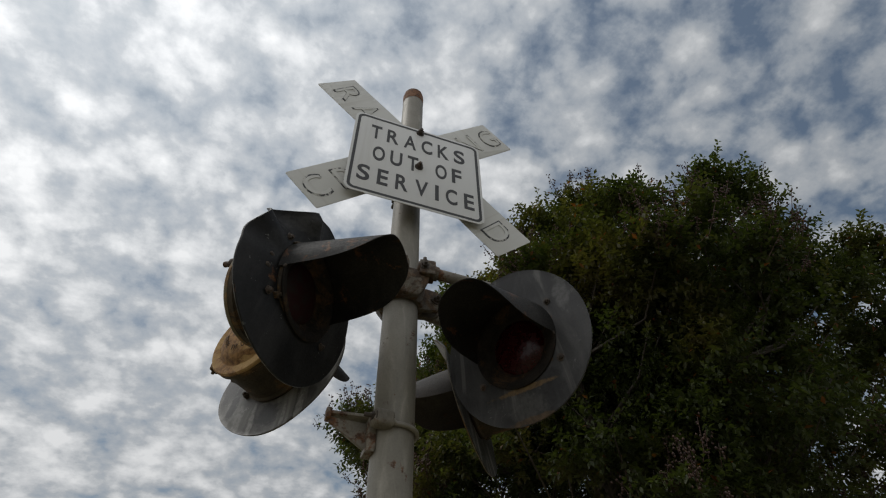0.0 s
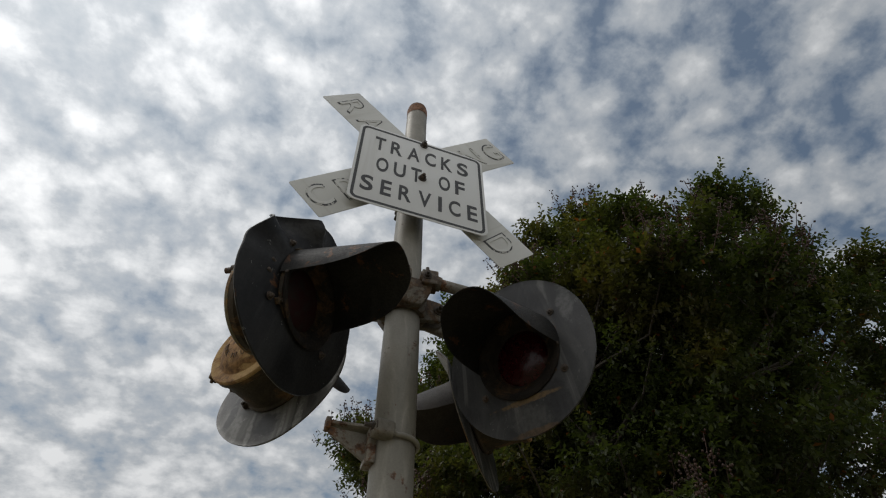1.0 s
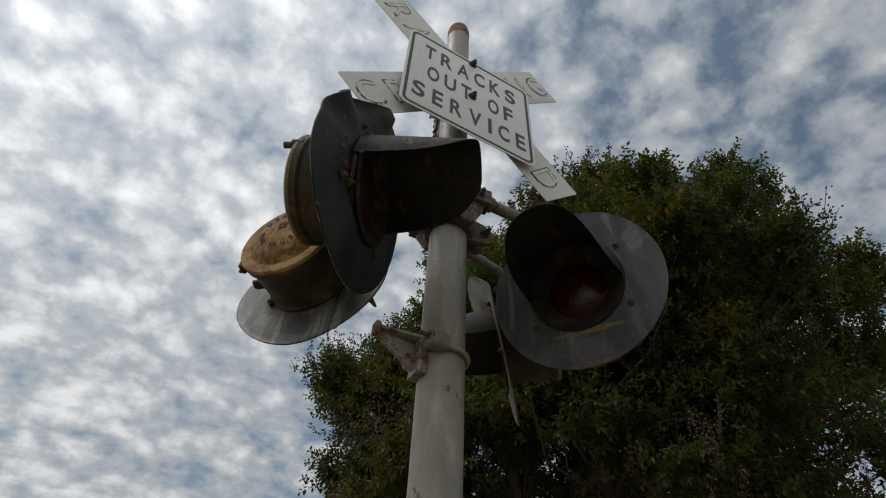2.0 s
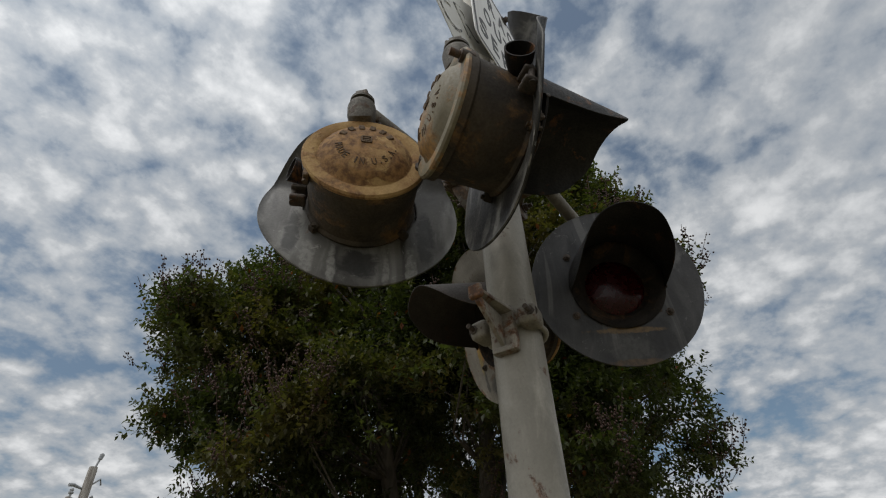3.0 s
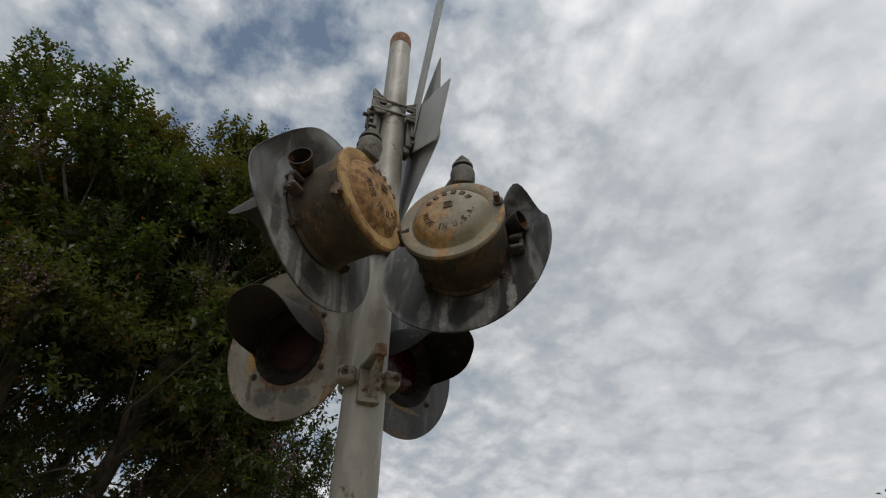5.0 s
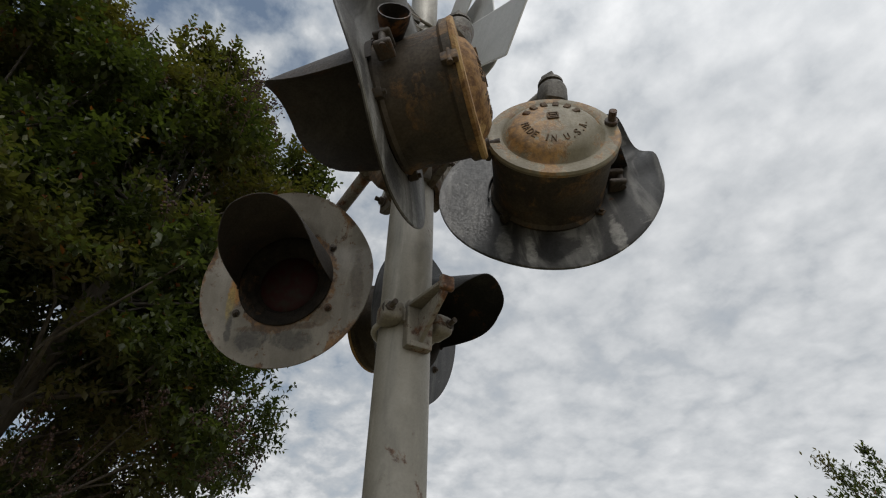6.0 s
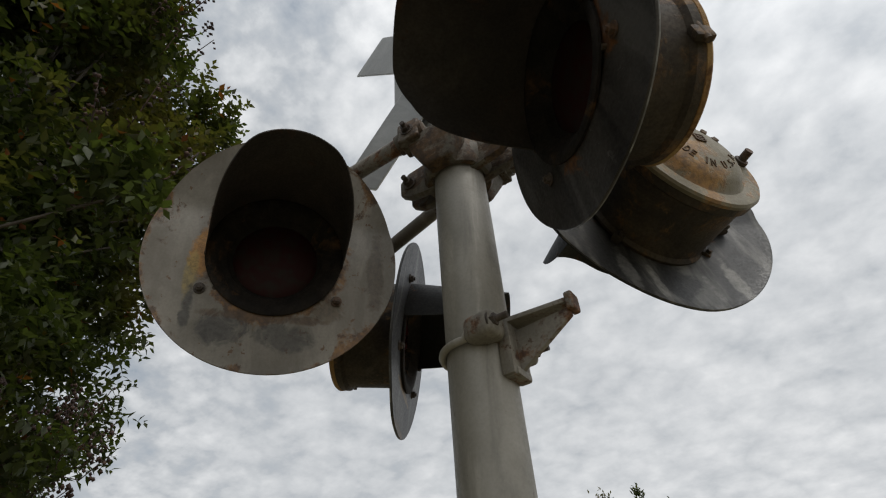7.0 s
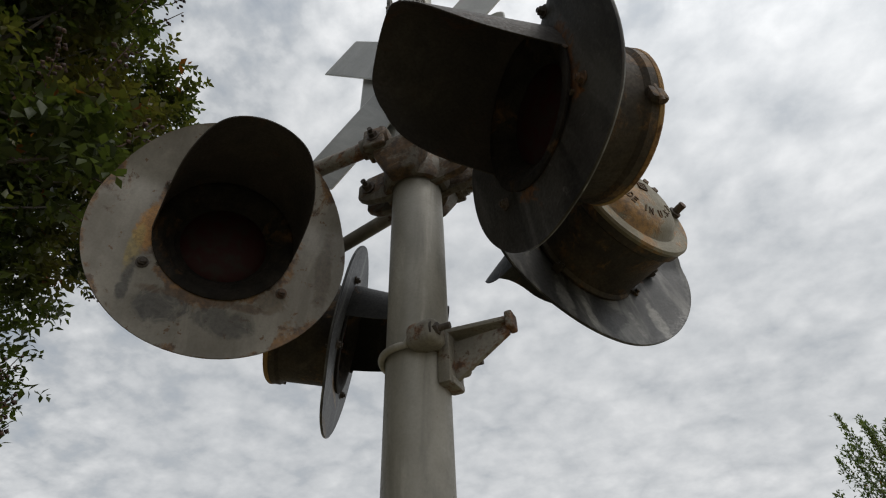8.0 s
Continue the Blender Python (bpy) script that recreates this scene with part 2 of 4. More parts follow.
# same layout: chalk runs, then housing shade put into the colour as dark blots
CHALK_BACK = paint("chalky grey paint", (0.058, 0.054, 0.049), (0.14, 0.134, 0.122), rust=0.03, rough=0.5, scale=4, streak=0.5, bump=0.1, fine=0.2, chips=0.0, chip_col=(0.42, 0.42, 0.40), drip=(0.25, 0.245, 0.23), ring=0.08, blots=((-0.13, -0.19, 0.012, 0.060, (0.31, 0.305, 0.285), 0.8), (-0.07, -0.215, 0.008, 0.045, (0.31, 0.305, 0.285), 0.7), (0.06, -0.205, 0.010, 0.055, (0.31, 0.305, 0.285), 0.75), (0.12, -0.18, 0.016, 0.05, (0.31, 0.305, 0.285), 0.6), (0.0, -0.19, 0.045, 0.04, (0.022, 0.021, 0.02), 0.8), (0.165, -0.10, 0.02, 0.07, (0.026, 0.025, 0.024), 0.8), (-0.17, -0.08, 0.02, 0.08, (0.028, 0.027, 0.025), 0.7)))
GREY_FACE = paint("chalked grey paint", (0.024, 0.0235, 0.0245), (0.058, 0.057, 0.058), rust=0.05, rough=0.5, scale=5, streak=0.2, bump=0.12, fine=0.25, drip=(0.16, 0.157, 0.15), ring=0.10, spec=0.4, blots=((0.0, -0.215, 0.060, 0.040, (0.13, 0.127, 0.12), 0.45), (0.02, -0.250, 0.080, 0.010, (0.13, 0.075, 0.03), 0.7), (0.195, 0.11, 0.022, 0.055, (0.17, 0.168, 0.165), 0.5), (0.10, -0.17, 0.03, 0.05, (0.02, 0.02, 0.021), 0.7), (0.01, -0.152, 0.10, 0.008, (0.20, 0.125, 0.05), 0.8)))
PALE_DISC = paint("bleached grey paint with rust", (0.158, 0.140, 0.114), (0.25, 0.228, 0.192), rust=0.12, rough=0.58, scale=6, streak=0.2, bump=0.15, fine=0.3, chips=0.05, chip_col=(0.13, 0.08, 0.045), rust_cols=((0.22, 0.115, 0.04), (0.08, 0.05, 0.032)), ring=0.20, blots=((-0.150, -0.015, 0.022, 0.050, (0.36, 0.17, 0.035), 0.95), (-0.165, -0.075, 0.012, 0.05, (0.30, 0.22, 0.06), 0.7), (-0.158, -0.14, 0.010, 0.045, (0.07, 0.066, 0.06), 0.8), (-0.085, -0.185, 0.042, 0.036, (0.075, 0.07, 0.064), 0.85), (0.040, -0.190, 0.055, 0.026, (0.085, 0.08, 0.072), 0.75), (0.125, -0.125, 0.03, 0.03, (0.13, 0.095, 0.06), 0.7), (0.225, -0.02, 0.018, 0.09, (0.10, 0.075, 0.052), 0.6), (0.0, -0.150, 0.12, 0.010, (0.11, 0.062, 0.03), 0.7)))
HOOD_BLACK = paint("black hood paint", (0.014, 0.0135, 0.013), (0.027, 0.025, 0.022), rust=0.15, rough=0.6, scale=7, streak=0.2, bump=0.2, spec=0.25)
HOOD_BROWN = paint("rusty hood paint", (0.024, 0.019, 0.016), (0.044, 0.034, 0.027), rust=0.15, rust_cols=((0.075, 0.034, 0.017), (0.04, 0.023, 0.015)), rough=0.7, scale=8, streak=0.2, bump=0.25, fine=0.5)
DRUM = paint("brown rusted housing", (0.026, 0.019, 0.012), (0.062, 0.044, 0.025), rust=0.18, rust_cols=((0.17, 0.092, 0.030), (0.045, 0.027, 0.015)), rough=0.75, scale=8, streak=0.35, bump=0.3, fine=0.6)
COVER_RUST = paint("golden tan rusted cover", (0.44, 0.285, 0.115), (0.29, 0.165, 0.06), rust=0.23, core=(0.115, 0.14), rust_cols=((0.12, 0.058, 0.022), (0.30, 0.165, 0.06)), rough=0.85, scale=14, streak=0.1, bump=0.5, fine=0.8)
COVER_GREY = paint("olive grey cover with rust bloom", (0.15, 0.127, 0.077), (0.24, 0.208, 0.138), rust=0.235, rust_cols=((0.34, 0.185, 0.055), (0.17, 0.10, 0.045)), rough=0.6, scale=9, streak=0.3, bump=0.3, fine=0.4)
CAST_RUST = paint("rusted cast lettering", (0.075, 0.045, 0.022), (0.14, 0.085, 0.04), rust=0.1, rough=0.8, scale=30, streak=0.0, bump=0.3)
DOOR_RING = paint("flaking lens ring", (0.012, 0.010, 0.009), (0.026, 0.021, 0.017), rust_cols=((0.09, 0.05, 0.022), (0.03, 0.02, 0.013)), rust=0.17, rough=0.85, scale=20, streak=0.1, bump=0.4, fine=0.4, spec=0.2)
BOLT = paint("rusty bolt", (0.05, 0.04, 0.032), (0.10, 0.075, 0.058), rust_cols=((0.12, 0.06, 0.028), (0.05, 0.03, 0.02)), rust=0.2, rough=0.7, scale=40, streak=0.0, bump=0.4)
SIGN_BACK = paint("bare aluminium back", (0.33, 0.325, 0.31), (0.40, 0.395, 0.375), rough=0.5, metal=0.15, scale=5, streak=0.2, bump=0.06, fine=0.15)


def sheeting(name, col, dirt):
    k = Nodes(name)
    big = k.noise(5.0, 4, 0.55, 0.2)
    run = k.noise(1.0, 4, 0.6, 0.2, stretch=(30.0, 30.0, 1.4))
    speck = k.noise(85.0, 3, 0.7)
    c = k.mix(k.math("MULTIPLY", k.step(big, 0.4, 0.75), 0.3), col, tuple(v * 0.82 for v in col))
    c = k.mix(k.math("MULTIPLY", k.step(run, 0.52, 0.75), dirt), c, (0.35, 0.32, 0.26))
    c = k.mix(k.step(speck, 0.70, 0.76, 0.0, 0.8), c, (0.22, 0.19, 0.14))
    k.bump(speck, 0.06, 0.001)
    return k.put(color=c, rough=k.step(big, 0.2, 0.8, 0.38, 0.55))


SHEET_WHITE = sheeting("white sign sheeting", (0.70, 0.70, 0.69), 0.18)
BLADE_WHITE = sheeting("yellowed white sheeting", (0.60, 0.595, 0.56), 0.3)


def ink(name, worn):
    k = Nodes(name)
    n = k.noise(26.0, 5, 0.7, 0.4)
    c = k.mix(k.step(n, 0.62 - worn, 0.66 - worn), (0.028, 0.028, 0.030), (0.55, 0.54, 0.50))
    return k.put(color=c, rough=0.5)


INK = ink("black ink", -0.12)
INK_WORN = ink("worn black ink", 0.10)

k = Nodes("red glass")
RED_GLASS = k.put(color=(0.06, 0.002, 0.003), rough=k.step(k.noise(40, 3), 0.3, 0.7, 0.16, 0.36), trans=0.5, spec=0.05)
k = Nodes("dull red glass")
DULL_GLASS = k.put(color=k.mix(k.step(k.noise(30, 4), 0.4, 0.7), (0.035, 0.006, 0.006), (0.030, 0.016, 0.013)), rough=0.6, trans=0.3, spec=0.12)
k = Nodes("tarnished reflector")
MIRROR = k.put(color=k.mix(k.step(k.noise(20, 4), 0.4, 0.65), (0.13, 0.12, 0.11), (0.06, 0.045, 0.035)), rough=0.5, metal=0.6)

k = Nodes("bark")
n1 = k.noise(1.0, 5, 0.6, 0.4, stretch=(30, 30, 6))
k.bump(n1, 0.6, 0.01)
BARK = k.put(color=k.mix(k.step(n1, 0.35, 0.65), (0.045, 0.036, 0.028), (0.09, 0.075, 0.06)), rough=0.85)


def leaf_material(name, dark, mid, tip):
    k = Nodes(name)
    geo = k.t.nodes.new("ShaderNodeNewGeometry")
    rnd = geo.outputs["Random Per Island"]
    big = k.noise(1.7, 3, 0.5)
    c = k.mix(rnd, dark, mid)
    c = k.mix(k.math("MULTIPLY", k.step(big, 0.45, 0.7), 0.6), c, tip)
    c = k.mix(k.step(rnd, 0.986, 0.993), c, (0.16, 0.055, 0.02))
    m = k.put(color=c, rough=0.5, spec=0.35)
    tr = k.t.nodes.new("ShaderNodeBsdfTranslucent")
    k.link(k.mix(1.0, c, (1.5, 1.7, 0.6), "MULTIPLY"), tr.inputs[0])
    mx = k.t.nodes.new("ShaderNodeMixShader")
    mx.inputs[0].default_value = 0.38
    k.link(k.b.outputs[0], mx.inputs[1])
    k.link(tr.outputs[0], mx.inputs[2])
    k.link(mx.outputs[0], k.t.nodes["Material Output"].inputs[0])
    return m


LEAF = leaf_material("myrtle leaf", (0.028, 0.038, 0.014), (0.068, 0.082, 0.027), (0.128, 0.094, 0.036))
LEAF_FAR = leaf_material("far leaf", (0.055, 0.080, 0.035), (0.10, 0.13, 0.055), (0.14, 0.15, 0.07))
k = Nodes("seed heads")
SEED = k.put(color=k.mix(k.step(k.noise(60, 2), 0.4, 0.6), (0.045, 0.026, 0.022), (0.09, 0.05, 0.035)), rough=0.8)

k = Nodes("grass ground")
g1, g2, g3 = k.noise(0.35, 5), k.noise(6, 5, 0.65), k.noise(60, 3, 0.7)
k.bump(g3, 0.8, 0.03)
GRASS = k.put(color=k.mix(k.step(g2, 0.35, 0.7), k.mix(k.step(g1, 0.4, 0.65), (0.14, 0.135, 0.072), (0.22, 0.195, 0.115)), (0.24, 0.20, 0.13)), rough=0.95)


# ---- building helpers ----
def shade(me, angle=40):
    bm = bmesh.new()
    bm.from_mesh(me)
    lim = radians(angle)
    for f in bm.faces:
        f.smooth = True
    for e in bm.edges:
        e.smooth = not (len(e.link_faces) == 2 and e.calc_face_angle(0) > lim)
    bm.to_mesh(me)
    bm.free()


def part(name, bm, material, parent=None, label="", at=None, angle=40):
    """One mesh object from a bmesh, under a thing or a part."""
    me = bpy.data.meshes.new(name)
    bmesh.ops.recalc_face_normals(bm, faces=bm.faces[:])
    bm.to_mesh(me)
    bm.free()
    shade(me, angle)
    me.materials.append(material)
    ob = new(name, me)
    if parent:
        ob.parent = parent
    if at is not None:
        ob.matrix_basis = at
    if label:
        ob["label"] = label
    return ob


def again(ob, parent, at):
    """The same piece once more, on the same mesh."""
    o = new(ob.name.split(".")[0], ob.data)
    o.parent = parent
    o.matrix_basis = at
    return o


def thing(name, at, label, category, group="", kind=""):
    ob = new(name)
    ob.empty_display_size = 0.1
    ob.matrix_basis = at
    return tagged(ob, label, category, group, kind)


def lathe(profile, axis="X", seg=48, bm=None, closed=False):
    """Turns (along, radius) pairs round an axis."""
    bm = bm or bmesh.new()
    rings = []
    for a, r in profile:
        if r < 1e-6:
            co = {"X": (a, 0, 0), "Y": (0, a, 0), "Z": (0, 0, a)}[axis]
            rings.append([bm.verts.new(co)])
            continue
        ring = []
        for i in range(seg):
            c, s = math.cos(2 * math.pi * i / seg) * r, math.sin(2 * math.pi * i / seg) * r
            ring.append(bm.verts.new({"X": (a, c, s), "Y": (c, a, s), "Z": (c, s, a)}[axis]))
        rings.append(ring)
    pairs = list(zip(rings, rings[1:])) + ([(rings[-1], rings[0])] if closed else [])
    for p, q in pairs:
        for i in range(seg):
            j = (i + 1) % seg
            if len(p) == 1 and len(q) > 1:
                bm.faces.new((p[0], q[i], q[j]))
            elif len(q) == 1 and len(p) > 1:
                bm.faces.new((p[i], p[j], q[0]))
            elif len(p) > 1:
                bm.faces.new((p[i], p[j], q[j], q[i]))
    return bm


def tube(points, radii, seg=12, bm=None, cap=True):
    """A round bar along points."""
    bm = bm or bmesh.new()
    pts = [Vector(p) for p in points]
    rings = []
    side = None
    for i, p in enumerate(pts):
        d = (pts[min(i + 1, len(pts) - 1)] - pts[max(i - 1, 0)]).normalized()
        if side is None:
            side = d.orthogonal().normalized()
        side = (side - d * side.dot(d)).normalized()
        up = d.cross(side)
        r = radii[i] if not isinstance(radii, (int, float)) else radii
        rings.append([bm.verts.new(p + (side * math.cos(2 * math.pi * j / seg) + up * math.sin(2 * math.pi * j / seg)) * r) for j in range(seg)])
    for a, b in zip(rings, rings[1:]):
        for j in range(seg):
            bm.faces.new((a[j], a[(j + 1) % seg], b[(j + 1) % seg], b[j]))
    if cap:
        bm.faces.new(rings[0][::-1])
        bm.faces.new(rings[-1])
    return bm


def block(size, at=None, bevel=0.004, bm=None, seg=2):
    """A bevelled block, joined into bm."""
    one = bmesh.new()
    bmesh.ops.create_cube(one, size=1.0, matrix=Matrix.Diagonal((*size, 1)))
    if bevel:
        bmesh.ops.bevel(one, geom=one.edges[:], offset=bevel, segments=seg, affect="EDGES", profile=0.6)
    if at is not None:
        one.transform(at)
    return join(bm, one)


def join(bm, one):
    if bm is None:
        return one
    me = bpy.data.meshes.new("tmp")
    one.to_mesh(me)
    one.free()
    bm.from_mesh(me)
    bpy.data.meshes.remove(me)
    return bm


def outline(points, depth, bevel=0.0, at=None, bm=None):
    """A plate from a closed outline in x, z, that is depth thick along y (from 0 to +depth)."""
    one = bmesh.new()
    face = one.faces.new([one.verts.new((x, 0, z)) for x, z in points])
    ext = bmesh.ops.extrude_face_region(one, geom=[face])
    bmesh.ops.translate(one, verts=[v for v in ext["geom"] if isinstance(v, bmesh.types.BMVert)], vec=(0, depth, 0))
    bmesh.ops.recalc_face_normals(one, faces=one.faces[:])
    if bevel:
        bmesh.ops.bevel(one, geom=[e for e in one.edges if e.calc_face_angle(0) > 0.6], offset=bevel, segments=2, affect="EDGES", profile=0.6)
    if at is not None:
        one.transform(at)
    return join(bm, one)


def rounded(w, h, r, n=6):
    pts = []
    for cx, cz, a0 in ((w / 2 - r, h / 2 - r, 0), (-w / 2 + r, h / 2 - r, 90), (-w / 2 + r, -h / 2 + r, 180), (w / 2 - r, -h / 2 + r, 270)):
        for i in range(n + 1):
            a = radians(a0 + 90 * i / n)
            pts.append((cx + r * math.cos(a), cz + r * math.sin(a)))
    return pts


def glyphs(text, size, depth, offset=0.0, spacing=1.0):
    """The text as a bmesh in x, y, centred, with the given thickness in z."""
    cu = bpy.data.curves.new("glyphs", "FONT")
    cu.body, cu.size, cu.extrude, cu.offset, cu.space_character = text, size, depth / 2, offset, spacing
    cu.align_x, cu.align_y = "CENTER", "CENTER"
    cu.resolution_u = 6
    ob = bpy.data.objects.new("glyphs", cu)
    scene.collection.objects.link(ob)
    bpy.context.view_layer.update()
    me = bpy.data.meshes.new_from_object(ob.evaluated_get(bpy.context.evaluated_depsgraph_get()))
    bm = bmesh.new()
    bm.from_mesh(me)
    bpy.data.objects.remove(ob)
    bpy.data.curves.remove(cu)
    bpy.data.meshes.remove(me)
    xs, ys = [v.co.x for v in bm.verts], [v.co.y for v in bm.verts]
    bmesh.ops.translate(bm, verts=bm.verts, vec=(-(min(xs) + max(xs)) / 2, -(min(ys) + max(ys)) / 2, 0))
    return bm


def fit_text(text, width, height, depth, offset=0.0):
    bm = glyphs(text, 1.0, 0.0001, offset)
    xs, ys = [v.co.x for v in bm.verts], [v.co.y for v in bm.verts]
    zs = [v.co.z for v in bm.verts]
    sx, sy = width / (max(xs) - min(xs)), height / (max(ys) - min(ys))
    sz = depth / (max(zs) - min(zs))
    bm.transform(Matrix.Diagonal((sx, sy, sz, 1)))
    return bm


def hex_bolt(r, h, stem=0.0, washer=True, axis="X", seg=6):
    bm = bmesh.new()
    if washer:
        lathe([(0, 0), (0, r * 1.45), (h * 0.22, r * 1.45), (h * 0.22, 0)], axis, 16, bm)
    lathe([(h * 0.2, 0), (h * 0.2, r), (h * 0.95, r), (h, r * 0.85), (h, 0)], axis, seg, bm)
    if stem:
        lathe([(h, 0), (h, r * 0.55), (h + stem, r * 0.55), (h + stem, 0)], axis, 10, bm)
    return bm


TO_FRONT = Matrix.Rotation(radians(90), 4, "X")  # x, y lettering onto a plate that faces -y

# ---- ground ----
bm = bmesh.new()
bmesh.ops.create_grid(bm, x_segments=60, y_segments=60, size=1.0)
for v in bm.verts:
    r = max(abs(v.co.x), abs(v.co.y))
    v.co.x *= 6 + 700 * r**3
    v.co.y *= 6 + 700 * r**3
    v.co.z = 0.0 if v.co.length < 1.5 else 0.05 * noise.noise(v.co * 0.15)
tagged(part("ground", bm, GRASS), "mown dry grass round the foot of the signal mast", "ground", kind="structure")

# ---- signal mast ----
mast = thing("signal_mast", pose(0, 0, 0), "silver-painted steel mast of a disused railway crossing signal", "signal mast")
R0, R1 = 0.0645, 0.054
bm = lathe([(0.02, 0), (0.02, R0), (1.2, R0), (2.0, R0), (2.6, R0 - 0.001), (3.0, 0.060), (3.4, 0.057), (4.17, R1), (4.17, 0)], "Z", 64)
part("pole", bm, SILVER, mast)
bm = lathe([(4.155, R1 + 0.001), (4.215, R1 + 0.0015), (4.245, R1 - 0.004), (4.265, R1 - 0.018), (4.276, R1 - 0.036), (4.278, 0)], "Z", 48)
part("cap", bm, CAP_RUST, mast, "rust-brown domed cap")
bm = block((0.34, 0.34, 0.03), pose(0, 0, 0.015), 0.006)
lathe([(0.03, R0 + 0.03), (0.09, R0 + 0.022), (0.14, R0 + 0.008), (0.16, R0)], "Z", 48, bm)
foot = part("base_plate", bm, SILVER_RUST, mast)
nut = None
for sx in (-1, 1):
    for sy in (-1, 1):
        m = pose(sx * 0.135, sy * 0.135, 0.03)
        if nut is None:
            nut = part("anchor_nut", hex_bolt(0.02, 0.022, 0.03, axis="Z"), BOLT, foot, at=m)
        else:
            again(nut, foot, m)


def step_bracket():
    """A strap round the mast with two lugs, two long bolts and a ribbed foot rest on a tapered gusset."""
    br = part("step_bracket", bracket_body(), SILVER_RUST, mast, at=pose(0, 0, 2.275, 0, 0, 180 - 2))
    # local +x points away from the mast
    for y in (-0.078, 0.078):
        b = hex_bolt(0.012, 0.014, 0.022)
        part("bolt", b, BOLT, br, at=pose(0.072, y, 0.012))
    pts = [(-math.cos(a) * (R0 + 0.006), math.sin(a) * (R0 + 0.006) * 1.05, 0.0) for a in [radians(-100 + 200 * i / 30) for i in range(31)]]
    pts = [(0.07, -0.078, 0.012)] + [(0.02, -0.076, 0.008)] + pts + [(0.02, 0.076, 0.008), (0.07, 0.078, 0.012)]
    part("u_bolt", tube(pts, 0.0075, 10), SILVER, br)


def bracket_body():
    # saddle plate against the mast
    bm = block((0.022, 0.120, 0.036), pose(R0 - 0.006, 0, 0.012), 0.004)
    block((0.026, 0.066, 0.120), pose(R0 + 0.006, 0, -0.012), 0.006, bm)
    block((0.030, 0.052, 0.016), pose(R0 + 0.008, 0, -0.066), 0.005, bm)
    # lugs
    for s in (-1, 1):
        block((0.066, 0.052, 0.050), pose(R0 - 0.014, s * 0.064, 0.012, 0, 0, s * 8), 0.017, bm, 4)
    # gusset
    outline([(R0, -0.064), (R0 + 0.014, -0.066), (0.196, 0.010), (0.196, 0.026), (R0, 0.020)], 0.012, 0.003, pose(0, -0.006, 0), bm)
    # tread with a raised nose
    tread = outline([(R0, -0.033), (R0 + 0.02, -0.033), (0.196, -0.013), (0.205, -0.010), (0.205, 0.010), (0.196, 0.013), (R0 + 0.02, 0.033), (R0, 0.033)], 0.010, 0.003)
    tread.transform(Matrix.Rotation(radians(90), 4, "X"))
    tread.transform(Matrix.Translation((0, 0, 0.023)) @ Matrix.Rotation(radians(-3), 4, "Y"))
    join(bm, tread)
    block((0.016, 0.034, 0.036), pose(0.200, 0, 0.034), 0.006, bm, 3)
    return bm


step_bracket()

# ---- lamp arms: clamps on the mast, four pipes in a cross ----
ARM_Z = 2.80
KNUCKLE = {"a1": (-0.470, -0.135), "b1": (-0.475, 0.158), "a2": (0.435, -0.165), "b2": (0.455, 0.140)}


def arm_clamp(z, turn):
    """Two cast halves round the mast, with ears, bolts and pipe sockets."""
    bm = lathe([(-0.05, R0 + 0.001), (-0.05, R0 + 0.014), (-0.035, R0 + 0.022), (0.035, R0 + 0.022), (0.05, R0 + 0.014), (0.05, R0 + 0.001)], "Z", 40, closed=True)
    ears, bosses = [], []
    for s in (-1, 1):
        for d in (-1, 1):
            one = outline([(0.0, -0.058), (0.085, -0.044), (0.112, -0.024), (0.112, 0.02), (0.085, 0.042), (0.0, 0.05)], 0.022, 0.005)
            one.transform(pose(s * 0.045, d * 0.013 - 0.011 + d * 0.011, 0, 0, 0, 0) @ Matrix.Diagonal((s, 1, 1, 1)))
            ears.append(one)
    for d in (-1, 1):
        # boss that tapers downwards, with a keeled underside
        boss = outline([(-0.070, 0.046), (0.070, 0.046), (0.062, 0.0), (0.034, -0.052), (-0.034, -0.052), (-0.062, 0.0)], 0.062, 0.008)
        for v in boss.verts:
            v.co.y *= 1 - 0.42 * max(0.0, (0.02 - v.co.z) / 0.072)
        boss.transform(Matrix.Translation((0, d * 0.066, 0)) @ Matrix.Diagonal((1, d, 1, 1)))
        bosses.append(block((0.150, 0.020, 0.014), pose(0, d * 0.112, 0.044), 0.005, boss, 2))
    cl = part("arm_clamp", bm, CLAMP_RUST, mast, at=pose(0, 0, z, 0, 0, turn))
    for one in ears:
        part("clamp_ear", one, CLAMP_RUST, cl)
    for one in bosses:
        part("clamp_boss", one, CLAMP_RUST, cl)
    for s in (-1, 1):
        for d in (-1, 1):
            part("clamp_bolt", hex_bolt(0.013, 0.016, 0.014, axis="Y"), BOLT, cl, at=pose(s * 0.125, d * 0.036, 0.0, 0, 0, 0 if d > 0 else 180))
    return cl


